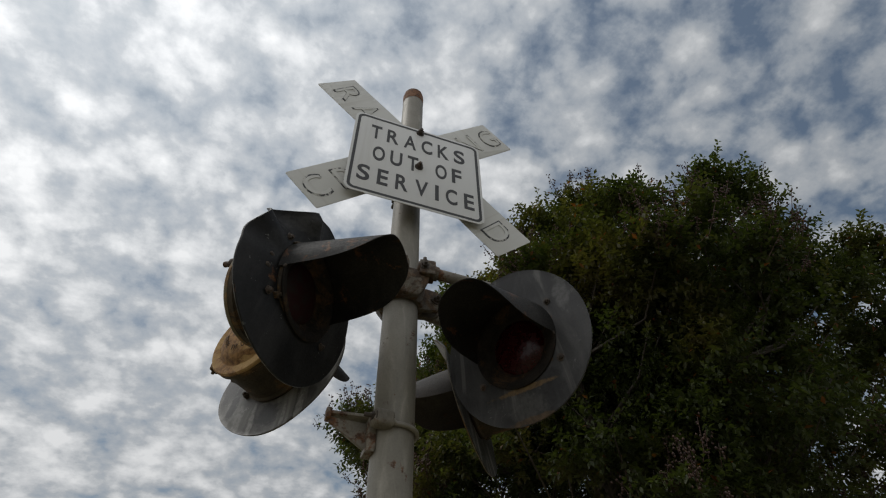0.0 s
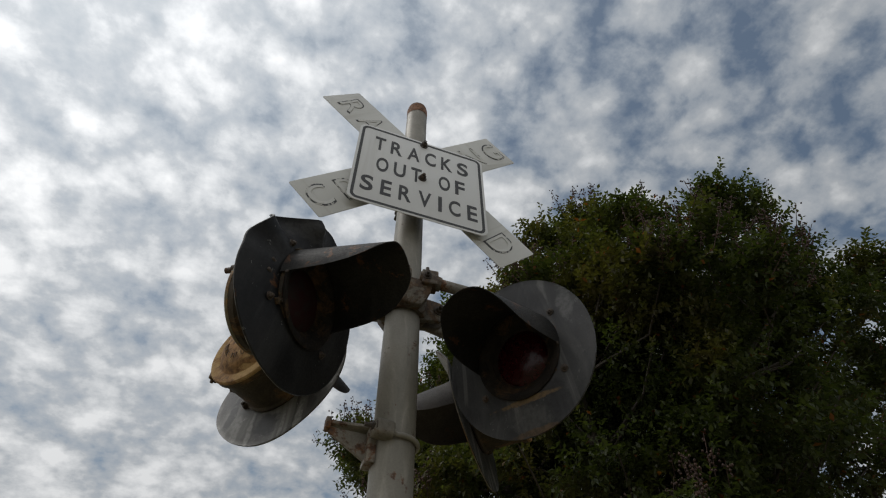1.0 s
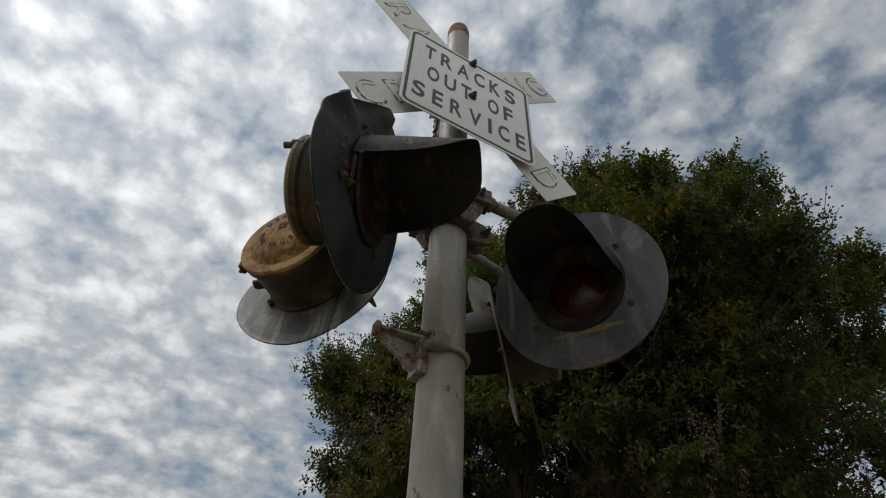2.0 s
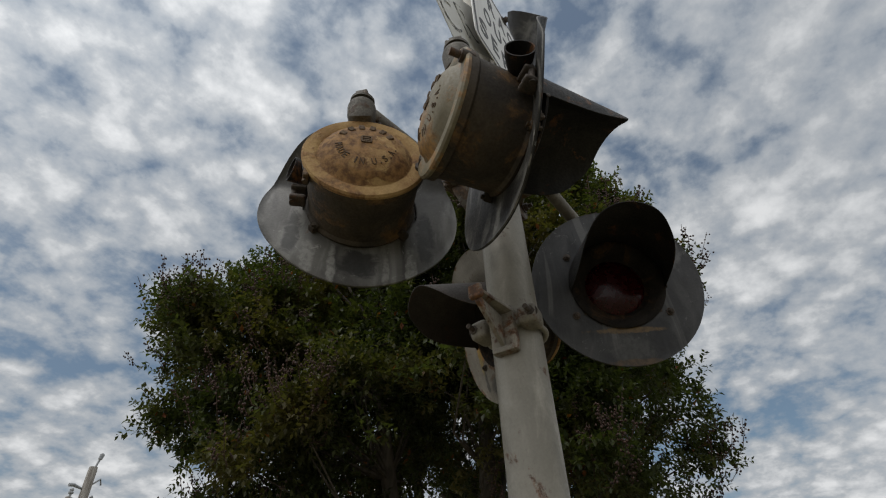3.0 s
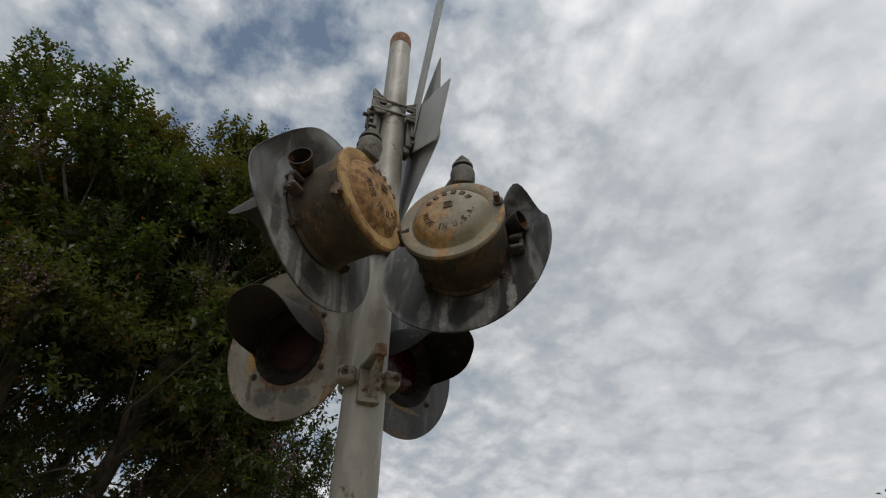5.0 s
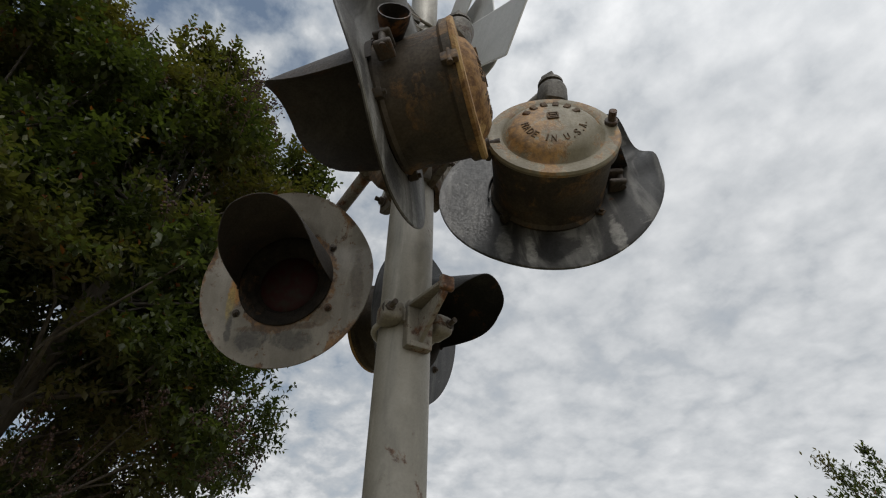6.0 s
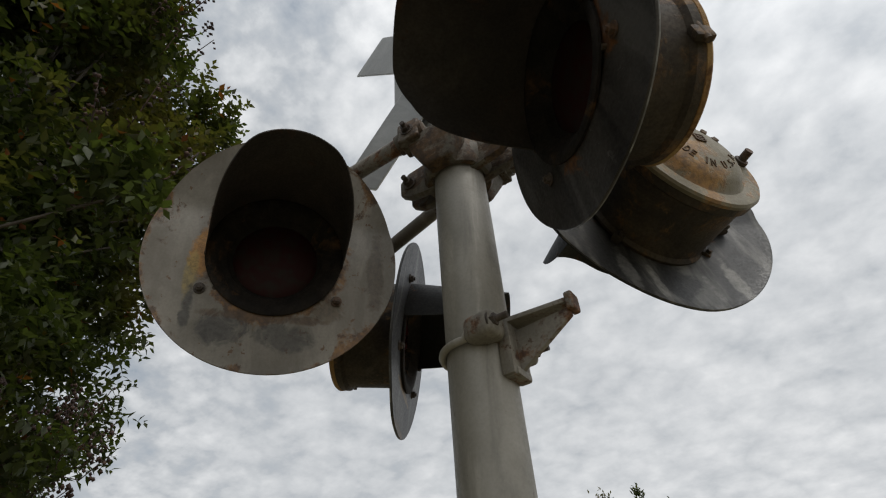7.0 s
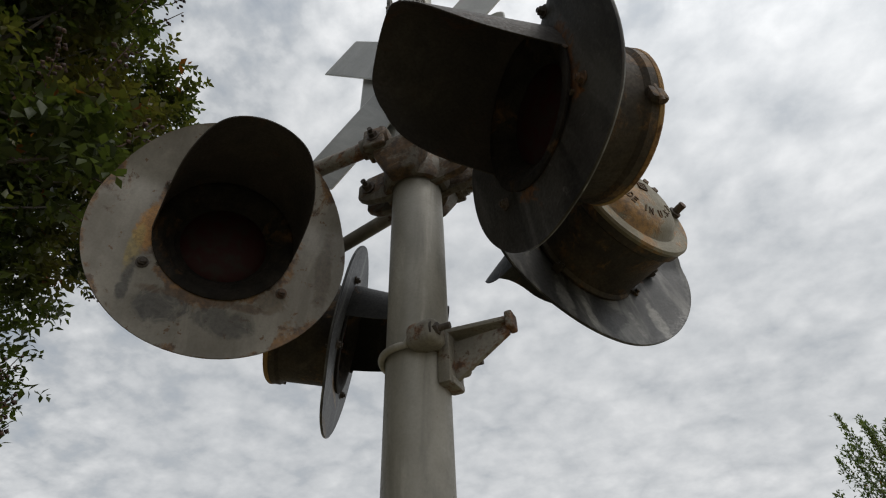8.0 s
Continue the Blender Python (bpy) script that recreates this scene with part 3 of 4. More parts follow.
arm_clamp(ARM_Z, 0)
for key, (kx, ky) in KNUCKLE.items():
    sx, sy = (1 if kx > 0 else -1), (1 if ky > 0 else -1)
    a, b = Vector((sx * 0.050, sy * 0.112, ARM_Z + 0.058)), Vector((kx, ky, ARM_Z + 0.004))
    arm = part("arm", tube([a, a.lerp(b, 0.5), b], 0.021, 20), SILVER_RUST, mast)
    d = (b - a).normalized()
    sock = tube([a - d * 0.03, a + d * 0.008, a + d * 0.05], [0.030, 0.031, 0.026], 20)
    block((0.060, 0.060, 0.066), Matrix.Translation(a + d * 0.006) @ pose(0, 0, 0, 0, 0, math.degrees(math.atan2(d.y, d.x))), 0.007, sock, 3)
    so = part("arm_socket", sock, CLAMP_RUST, arm)
    part("set_screw", hex_bolt(0.013, 0.018, 0.016, axis="Z"), BOLT, arm, at=Matrix.Translation(a + Vector((0, 0, 0.032))))
    part("side_screw", hex_bolt(0.012, 0.015, 0.010, axis="Y"), BOLT, arm, at=Matrix.Translation(a) @ pose(0, 0, 0, 0, 0, math.degrees(math.atan2(d.y, d.x)) + (0 if sx * sy > 0 else 180)) @ pose(0.006, 0.029, 0))

# ---- sign clamps high on the mast ----
def sign_clamp(z):
    """Cast seats on both sides of the mast, winged above and ribbed below, drawn together by rods."""
    first = None
    for s in (-1, 1):
        bm = block((0.070, 0.034, 0.215), pose(0, s * (R1 + 0.021), -0.012), 0.009, seg=3)
        block((0.094, 0.018, 0.150), pose(0, s * (R1 + 0.030), 0.012), 0.006, bm)
        half = part("clamp_half", bm, IRON, mast, "dark cast clamp half", at=pose(0, 0, z))
        first = first or half
        for dz in (-0.092, -0.052, -0.012, 0.028, 0.068):
            part("rib", block((0.088, 0.028, 0.017), pose(0, 0, 0), 0.006), IRON, half, at=pose(0, s * (R1 + 0.044), dz))
        part("foot", block((0.052, 0.030, 0.044), pose(0, 0, 0), 0.010, seg=3), IRON, half, at=pose(0, s * (R1 + 0.014), -0.130))
        for dz in (0.113, 0.045):
            for sx in (-1, 1):
                # wing that flares up and outwards from the rod, with a thick upper edge
                wing = outline([(-0.004, -0.022), (-0.004, 0.006), (0.026, 0.020), (0.056, 0.058), (0.064, 0.052), (0.062, 0.010), (0.040, -0.030)], 0.014, 0.003)
                edge = tube([(-0.006, 0.007, 0.004), (0.026, 0.007, 0.020), (0.057, 0.007, 0.057)], [0.008, 0.010, 0.009], 10)
                join(wing, edge)
                part("wing", wing, IRON, half, at=Matrix.Translation((sx * 0.056 - 0.007, s * (R1 - 0.004), dz)) @ Matrix.Rotation(radians(90 * s), 4, "Z") @ Matrix.Diagonal((1, -s, 1, 1)))
    for dz in (0.113, 0.045):
        for sx in (-1, 1):
            part("clamp_rod", tube([(sx * 0.060, -(R1 + 0.058), 0), (sx * 0.060, R1 + 0.058, 0)], 0.0065, 10), SILVER_RUST, first, at=pose(0, 0, dz))
    for dz in (0.055, -0.115):
        part("clamp_bolt", tube([(0.0, R1 + 0.01, 0), (0.0, R1 + 0.082, 0)], 0.0095, 8), BOLT, first, at=pose(0, 0, dz))


sign_clamp(3.50)

# ---- crossbuck ----
BUCK = Vector((0.004, -0.099, 3.53))
buck = thing("crossbuck_sign", Matrix.Translation(BUCK) @ Matrix.Rotation(radians(-2.5), 4, "Z"), "white crossbuck with worn black letters, bolted to the mast", "railway sign")
def slant(pts, word):
    """The railroad blade's ends are cut a little off square."""
    k_ = 0.085 if word == "RAILROAD" else -0.03
    return [(x + k_ * z, z) for x, z in pts]


for word, tilt, y, mx, mz, length in (("RAILROAD", -45.6, 0.004, 0.008, 0.021, 1.236), ("CROSSING", 41.6, -0.004, -0.014, -0.007, 1.168)):
    m = Matrix.Translation((mx, y, mz)) @ Matrix.Rotation(radians(-tilt), 4, "Y")
    blade = part("blade", outline(slant(rounded(length, 0.214, 0.008, 4), word), 0.0028, 0.0006), BLADE_WHITE, buck, "faded white blade lettered " + word.lower(), at=m)
    part("blade_back", outline(slant(rounded(length - 0.01, 0.206, 0.008, 4), word), 0.0008), SIGN_BACK, blade, at=pose(0, 0.0030, 0))
    n = len(word)
    for i, ch in enumerate(word):
        if word == "RAILROAD" and 2 < i < 6 or word == "CROSSING" and 1 < i < 6:
            continue
        x = -0.515 + 1.03 * i / (n - 1)
        w = 0.03 if ch == "I" else 0.098
        back = fit_text(ch, w, 0.128, 0.0012)
        lt = part("letter", back, INK_WORN, blade, at=Matrix.Translation((x, -0.0006, 0)) @ TO_FRONT)
        front = fit_text(ch, w - 0.012, 0.110, 0.0016)
        part("letter_face", front, BLADE_WHITE, lt, at=pose(0, 0, 0.0012))

# ---- service sign ----
SW, SH = 0.602, 0.552
SIGN = Vector((0.002, -0.130, 3.450))
sign = thing("service_sign", Matrix.Translation(SIGN) @ Matrix.Rotation(radians(-1.0), 4, "Z"), "white rectangular sign reading tracks out of service, black border", "traffic sign")
plate = part("panel", outline(rounded(SW, SH, 0.036, 8), 0.003, 0.0006), SHEET_WHITE, sign)
part("panel_back", outline(rounded(SW - 0.01, SH - 0.01, 0.032, 8), 0.0008), SIGN_BACK, plate, at=pose(0, 0.0032, 0))


def frame_ring(w, h, r, t, depth):
    bm = bmesh.new()
    a, b = rounded(w, h, r, 8), rounded(w - 2 * t, h - 2 * t, r - t * 0.8, 8)
    va, vb = [[bm.verts.new((x, y, z)) for x, z in pts] for pts, y in ((a, 0), (b, 0))]
    wa, wb = [[bm.verts.new((x, depth, z)) for x, z in pts] for pts in (a, b)]
    n = len(a)
    for i in range(n):
        j = (i + 1) % n
        bm.faces.new((va[i], va[j], vb[j], vb[i]))
        bm.faces.new((wa[i], wa[j], va[j], va[i]))
        bm.faces.new((vb[i], vb[j], wb[j], wb[i]))
    return bm


part("border", frame_ring(SW - 0.022, SH - 0.022, 0.030, 0.0125, 0.0012), INK, plate, at=pose(0, -0.0009, 0))
WIDE = {"T": 0.9, "I": 0.30, "V": 1.06, "A": 1.06, "F": 0.86, "E": 0.86, "C": 0.98}
for word, w, z in (("TRACKS", 0.448, 0.152), ("OUT OF", 0.408, 0.0), ("SERVICE", 0.515, -0.152)):
    cell, gap = 0.0535, 0.0
    widths = [0.032 if c == " " else cell * WIDE.get(c, 1.0) for c in word]
    gap = (w - sum(widths)) / (len(word) - 1)
    x = -w / 2
    for c, cw in zip(word, widths):
        if c != " ":
            part("letter", fit_text(c, cw, 0.099, 0.0012, 0.018), INK, plate, at=Matrix.Translation((x + cw / 2, -0.0006, z)) @ TO_FRONT)
        x += cw + gap
for z in (0.247, -0.012):
    bm = lathe([(0, 0), (0, 0.019), (-0.004, 0.019), (-0.005, 0.0)], "Y", 20)
    lathe([(-0.004, 0), (-0.004, 0.0135), (-0.017, 0.0135), (-0.019, 0.011), (-0.019, 0)], "Y", 6, bm)
    lathe([(-0.019, 0.007), (-0.028, 0.007), (-0.028, 0)], "Y", 10, bm)
    part("bolt", bm, BOLT, plate, at=pose(0.004, 0.0, z))
    # standoff that carries the sign on the clamp
    part("standoff", tube([(0, 0.003, 0), (0, 0.060, 0)], 0.010, 10), BOLT, plate, at=pose(0.004, 0, z))


# ---- flashing lights ----
def disc_warp(kind):
    def soft(v):
        x, y, z = v
        r = math.hypot(y, z)
        x += 0.004 * noise.noise(Vector((y * 6, z * 6, kind * 7.3)))
        f = max(0.0, (r - 0.13) / 0.135)
        if kind == 1 and y < 0:
            y *= 0.96
        if kind == 1:  # one side bent back, with a dent near the top
            x -= 0.06 * max(0.0, -y / 0.245) ** 1.8
            x -= 0.050 * math.exp(-((y + 0.17) ** 2 + (z - 0.19) ** 2) / 0.0036)
            x += 0.022 * math.exp(-((y + 0.09) ** 2 + (z - 0.215) ** 2) / 0.0012)
            pull = 1 - 0.055 * math.exp(-((y + 0.12) ** 2 + (z - 0.235) ** 2) / 0.0030)
            y, z = y * pull, z * pull
            x -= 0.02 * f * max(0.0, -z / 0.26)
            # a crease that runs out and up from the hood, and lumps along the bent side
            c = (y + 0.02) * 0.78 + (z - 0.12) * 0.62
            x += 0.018 * math.exp(-c * c / 0.0009) * max(0.0, min(1.0, (z - 0.08) / 0.08))
            x -= 0.016 * f * math.sin(9.0 * math.atan2(z, -y) + 0.6) * max(0.0, min(1.0, -y / 0.15)) * max(0.0, min(1.0, (z + 0.02) / 0.08))
        elif kind == 2:  # top folded back, one side bent forward
            g = min(1.0, max(0.0, (z - 0.09) / 0.14))
            x -= 0.085 * g * g * (3 - 2 * g)
            low = min(1.0, max(0.0, (0.12 - z) / 0.30))
            x += 0.035 * max(0.0, (y - 0.10) / 0.16) * (1 - g) * (1 - low) - 0.018 * low * max(0.0, (y - 0.02) / 0.22)
        elif kind == 4:  # top bent forward
            x += 0.42 * max(0.0, z - 0.095) * min(1.0, max(0.0, (r - 0.150) / 0.03))
        return x, y, z
    return soft


def background(R, kind):
    """Thin round sheet with a hole for the lens and a turned edge."""
    bm = bmesh.new()
    radii = [0.136 + (R - 0.004 - 0.136) * i / 8 for i in range(9)]
    prof = [(0.0025, r) for r in radii] + [(0.0032, R - 0.001), (0.0, R), (-0.0032, R - 0.001)] + [(-0.0015, r) for r in reversed(radii)]
    lathe(prof, "X", 96, bm, closed=True)
    w = disc_warp(kind)
    for v in bm.verts:
        v.co = w(v.co)
    return bm


def hood(L, root, wide, tall, lift):
    """Sheet hood over the lens: an arch that narrows and rises to a rounded mouth."""
    bm = bmesh.new()
    nu, na, th = 20, 30, 0.0022
    layers = []
    for side in (0, 1):
        rows = []
        for i in range(nu + 1):
            u = i / nu
            w = root + (wide - root) * u - side * th
            h = root + (tall - root) * u - side * th
            half = radians(98 - 10 * u - 26 * u**4)
            zc = lift * u
            row = []
            for j in range(na + 1):
                a = -half + 2 * half * j / na
                edge = abs(a) / half
                x = u * (L - 0.030 * max(0.0, edge - 0.5) ** 2 / 0.25 * u**3)
                row.append(bm.verts.new((x, w * math.sin(a), zc + h * math.cos(a))))
            rows.append(row)
        layers.append(rows)
    for rows in layers:
        for i in range(nu):
            for j in range(na):
                bm.faces.new((rows[i][j], rows[i + 1][j], rows[i + 1][j + 1], rows[i][j + 1]))
    o, n = layers
    for i in range(nu):
        for j in (0, na):
            bm.faces.new((o[i][j], o[i + 1][j], n[i + 1][j], n[i][j]))
    for j in range(na):
        for i in (0, nu):
            bm.faces.new((o[i][j], o[i][j + 1], n[i][j + 1], n[i][j]))
    return bm


def arc_text(word, radius, size, mid, depth, bm=None):
    bm = bm or bmesh.new()
    step = size * 0.82 / radius
    n = len(word)
    for i, ch in enumerate(word):
        if ch in " ":
            continue
        one = fit_text(ch, size * (0.22 if ch in "I." else 0.62), size * (0.2 if ch == "." else 0.95), depth)
        a = mid + (i - (n - 1) / 2) * step
        drop = -size * 0.38 if ch == "." else 0.0
        one.transform(Matrix.Rotation(a, 4, "Z") @ Matrix.Translation((0, -radius + drop, 0)))
        join(bm, one)
    return bm


def flasher(name, at, R, mats, kind, label, hood_len, knuckle, glass, peep_side=1, bolt_z=0.025, hood_turn=(0, 0)):
    """One crossing light. Local +x is the way that it shines."""
    lamp = thing(name, at, label, "signal light", "crossing lights")
    m_disc, m_hood, m_drum, m_cover, m_back = mats
    disc = part("background", background(R, kind), m_disc, lamp)
    disc.data.materials.append(m_back)  # the back of the sheet has weathered apart from its face
    for poly in disc.data.polygons:
        poly.material_index = 1 if poly.normal.x < -0.2 else 0
    for a in (35, 145, 215, 325):
        y, z = 0.172 * math.cos(radians(a)), 0.172 * math.sin(radians(a))
        x = disc_warp(kind)(Vector((0.003, y, z)))[0]
        part("bolt", hex_bolt(0.0085, 0.010, 0.004), BOLT, disc, at=pose(x, y, z))
    # housing, open to the lens
    prof = [(-0.018, 0.124), (-0.004, 0.138), (-0.012, 0.141), (-0.020, 0.134), (-0.06, 0.135), (-0.145, 0.139), (-0.152, 0.148), (-0.168, 0.148), (-0.168, 0.128), (-0.03, 0.124)]
    drum = part("housing", lathe(prof, "X", 64, closed=True), m_drum, lamp)
    for a in (40, 140, 220, 320):
        y, z = 0.142 * math.cos(radians(a)), 0.142 * math.sin(radians(a))
        bm = block((0.020, 0.026, 0.020), pose(-0.013, 0, 0), 0.004)
        tube([(-0.03, 0.004, 0), (0.004, 0.004, 0)], 0.0055, 8, bm)
        part("lug", bm, m_drum, drum, at=pose(0, y, z, a, 0, 0))
    # domed back cover with a raised crown
    cprof = [(-0.169, 0.149), (-0.176, 0.150), (-0.181, 0.146), (-0.182, 0.120), (-0.178, 0.114), (-0.180, 0.109), (-0.194, 0.100), (-0.205, 0.082), (-0.211, 0.060), (-0.2135, 0.030), (-0.214, 0)]
    cover = part("back_cover", lathe([(-0.167, 0), (-0.167, 0.146)] + cprof, "X", 72), m_cover, lamp)
    face = Matrix(((0, 0, -1, 0), (-1, 0, 0, 0), (0, 1, 0, 0), (0, 0, 0, 1)))  # lettering x, y onto the back
    text = arc_text("MADE IN U.S.A.", 0.064, 0.0175, 0.0, 0.008)
    for v in text.verts:
        r = math.hypot(v.co.x, v.co.y)
        v.co.z += 0.2115 - 0.0075 * max(0.0, (r - 0.045) / 0.03) ** 1.5
    part("cast_lettering", text, CAST_RUST, cover, at=face)
    # maker's mark and the cast row above it as plain raised shapes
    bm = frame_ring(0.026, 0.024, 0.004, 0.0035, 0.006)
    block((0.014, 0.006, 0.004), pose(0, 0.003, 0.003), 0, bm)
    block((0.014, 0.006, 0.004), pose(0, 0.003, -0.004), 0, bm)
    part("cast_mark", bm, CAST_RUST, cover, at=pose(-0.217, 0, 0.018, 0, 0, -90))
    bm = bmesh.new()
    for i in range(6):
        a = radians(60 - 24 * i)
        block((0.008, 0.014, 0.017), pose(-0.208, 0.064 * math.sin(a), 0.010 + 0.064 * math.cos(a), -math.degrees(a), 0, 0), 0.0015, bm, 1)
    part("cast_bars", bm, CAST_RUST, cover)
    # wing bolt of the cover, and hinge
    by = -0.134
    part("cover_bolt", tube([(-0.160, by, bolt_z), (-0.190, by, bolt_z), (-0.191, by, bolt_z), (-0.214, by, bolt_z)], [0.015, 0.015, 0.009, 0.009], 12), BOLT, cover)
    hz = -0.03 if peep_side < 0 else -0.075
    bm = block((0.034, 0.014, 0.030), pose(-0.160, math.sqrt(0.0225 - hz * hz), hz), 0.005)
    tube([(-0.160, math.sqrt(0.0231 - hz * hz), hz - 0.022), (-0.160, math.sqrt(0.0231 - hz * hz), hz + 0.022)], 0.006, 10, bm)
    part("hinge", bm, m_drum, drum)
    # peep sight on the side: a short flared tube
    py = peep_side * 0.150
    bm = lathe([(-0.012, 0.0), (-0.012, 0.022), (-0.030, 0.027), (-0.046, 0.031), (-0.066, 0.033), (-0.066, 0.030), (-0.046, 0.028), (-0.006, 0.020), (-0.002, 0.0)], "X", 28)
    bm.transform(pose(-0.050, py * 0.82, 0.052) @ Matrix.Rotation(radians(-peep_side * 66), 4, "Z"))
    block((0.040, 0.036, 0.040), pose(-0.045, py * 0.84, 0.048), 0.012, bm, 3)
    part("peep_sight", bm, HOOD_BLACK, drum)
    bm = tube([(-0.045, py * 1.13, -0.040), (-0.045, py * 1.13, 0.018)], 0.0075, 10)
    block((0.036, 0.040, 0.014), pose(-0.045, py * 1.05, -0.030), 0.006, bm, 3)
    block((0.036, 0.040, 0.012), pose(-0.045, py * 1.05, 0.008), 0.005, bm, 3)
    part("latch", bm, BOLT, drum)
    # lens door
    ring = [(-0.034, 0.090), (-0.012, 0.112), (0.003, 0.124), (0.003, 0.146), (0.008, 0.1465), (0.010, 0.143), (0.009, 0.130), (0.003, 0.122), (-0.006, 0.113), (-0.010, 0.104), (-0.020, 0.100), (-0.026, 0.090)]
    door = part("lens_door", lathe(ring, "X", 64, closed=True), DOOR_RING, lamp)
    lens_prof = [(0.002, 0.112), (0.008, 0.108), (0.016, 0.090), (0.022, 0.060), (0.026, 0.028), (0.027, 0)]
    inner = [(0.022, 0), (0.021, 0.028), (0.017, 0.060), (0.011, 0.090), (0.004, 0.103), (0.002, 0.106)]
    part("lens", lathe(lens_prof + inner + [(0.002, 0.112)], "X", 48), glass, door, "red glass roundel", at=pose(-0.036, 0, 0) @ Matrix.Diagonal((1, 0.90, 0.90, 1)))
    part("reflector", lathe([(-0.085, 0), (-0.080, 0.03), (-0.062, 0.06), (-0.035, 0.09), (0.004, 0.108), (0.0, 0.112), (-0.04, 0.094), (-0.068, 0.063), (-0.087, 0.03), (-0.092, 0)], "X", 40), MIRROR, drum, at=pose(-0.040, 0, 0) @ Matrix.Diagonal((1, 0.9, 0.9, 1)))
    hd = part("hood", hood(hood_len + 0.026, 0.149, 0.126, 0.140, 0.010), m_hood, lamp, at=pose(-0.014, 0, 0.002, 0, hood_turn[1], hood_turn[0]))
    for s in (-1, 1):
        part("hood_rivet", lathe([(0, 0), (0, 0.006), (0.002, 0.005), (0.003, 0)], "Y", 10), BOLT, hd, at=pose(0.02, s * 0.145, -0.02, 0, 0, 0 if s > 0 else 180))
    # knuckle that hangs the light from its arm, upright in the world
    inv = at.inverted()
    kx, ky, kz = knuckle
    top = Vector(knuckle)
    drum_top = at @ Vector((-0.075, 0, 0.132))
    low = Vector((drum_top.x, drum_top.y, drum_top.z - 0.006))
    up = Vector((0, 0, 1))
    steps = [(low, 0.043), (low + up * 0.010, 0.042), (low + up * 0.016, 0.034), (low.lerp(top, 0.30), 0.027), (low.lerp(top, 0.46), 0.025), (low.lerp(top, 0.54), 0.033), (top - up * 0.030, 0.037), (top - up * 0.004, 0.038), (top + up * 0.006, 0.036), (top + up * 0.010, 0.027), (top + up * 0.022, 0.026)]
    kn = part("knuckle", tube([p for p, r in steps], [r for p, r in steps], 28), IRON, lamp, "dark iron mounting knuckle", at=inv)
    bm = lathe([(0, 0), (0, 0.033), (0.009, 0.033), (0.011, 0.024), (0.016, 0.023), (0.016, 0)], "Z", 24)
    block((0.034, 0.034, 0.028), pose(0, 0, 0.028, 0, 0, 20), 0.005, bm)
    part("top_bolt", bm, IRON, kn, at=Matrix.Translation(top + up * 0.022))
    part("set_screw", hex_bolt(0.011, 0.014, 0.012), BOLT, kn, at=Matrix.Translation(low.lerp(top, 0.55)) @ pose(0, 0, 0, 0, 0, -85 if ky > 0 else 85) @ pose(0.03, 0, 0))
    return lamp


def aim(x, y, z, yaw, pitch):
    return Matrix.Translation((x, y, z)) @ Matrix.Rotation(radians(yaw), 4, "Z") @ Matrix.Rotation(radians(-pitch), 4, "Y")


K = {k: (v[0], v[1], ARM_Z) for k, v in KNUCKLE.items()}
flasher("crossing_light", aim(-0.345, -0.197, 2.571, -37, -6), 0.272, (BLACK, HOOD_BLACK, DRUM, COVER_GREY, BLACK_BACK), 1,
        "black crossing light with a creased round shield and grey cover", 0.262, K["a1"], DULL_GLASS, -1)
flasher("crossing_light", aim(-0.346, 0.250, 2.577, 42, -6), 0.259, (GREY_DISC, HOOD_BROWN, DRUM, COVER_RUST, CHALK_BACK), 2,
        "grey crossing light with a tan rusted rear cover", 0.255, K["b1"], DULL_GLASS, 1, -0.03)
flasher("crossing_light", aim(0.325, -0.222, 2.536, -149.5, -9), 0.262, (GREY_FACE, HOOD_BLACK, DRUM, COVER_RUST, BLACK_BACK), 3,
        "grey crossing light with a glossy red lens and black hood", 0.245, K["a2"], RED_GLASS, 1, hood_turn=(-4, 5))
flasher("crossing_light", aim(0.366, 0.223, 2.564, 139.5, -10), 0.272, (PALE_DISC, HOOD_BROWN, DRUM, COVER_RUST, BLACK_BACK), 4,
        "bleached crossing light with rust spots and brown hood", 0.262, K["b2"], DULL_GLASS, -1, hood_turn=(5, 5))


# ---- trees ----
def leaves_mesh(name, centers, dirs, ups, sizes, material, wide=0.42, parent=None, label=""):
    """Many small folded leaves in one mesh, four triangles each."""
    n = len(centers)
    d = dirs / np.linalg.norm(dirs, axis=1, keepdims=True)
    s = np.cross(d, ups)
    s /= np.linalg.norm(s, axis=1, keepdims=True) + 1e-9
    u = np.cross(s, d)
    L = sizes[:, None]
    base = centers
    tip = centers + d * L - u * L * 0.10
    mid = centers + d * L * 0.45
    a = mid + s * L * wide * 0.5 + u * L * 0.07
    b = mid - s * L * wide * 0.5 + u * L * 0.07
    co = np.stack([base, a, tip, b, mid - u * L * 0.02], 1).reshape(-1, 3)
    idx = np.arange(n)[:, None] * 5
    tri = np.concatenate([idx + [0, 1, 4], idx + [1, 2, 4], idx + [2, 3, 4], idx + [3, 0, 4]], 1).reshape(-1)
    me = bpy.data.meshes.new(name)
    me.vertices.add(len(co))
    me.vertices.foreach_set("co", co.ravel())
    me.loops.add(len(tri))
    me.loops.foreach_set("vertex_index", tri)
    me.polygons.add(len(tri) // 3)
    me.polygons.foreach_set("loop_start", np.arange(0, len(tri), 3))
    me.update(calc_edges=True)
    me.materials.append(material)
    ob = new(name, me)
    ob.parent = parent
    if label:
        ob["label"] = label
    return ob


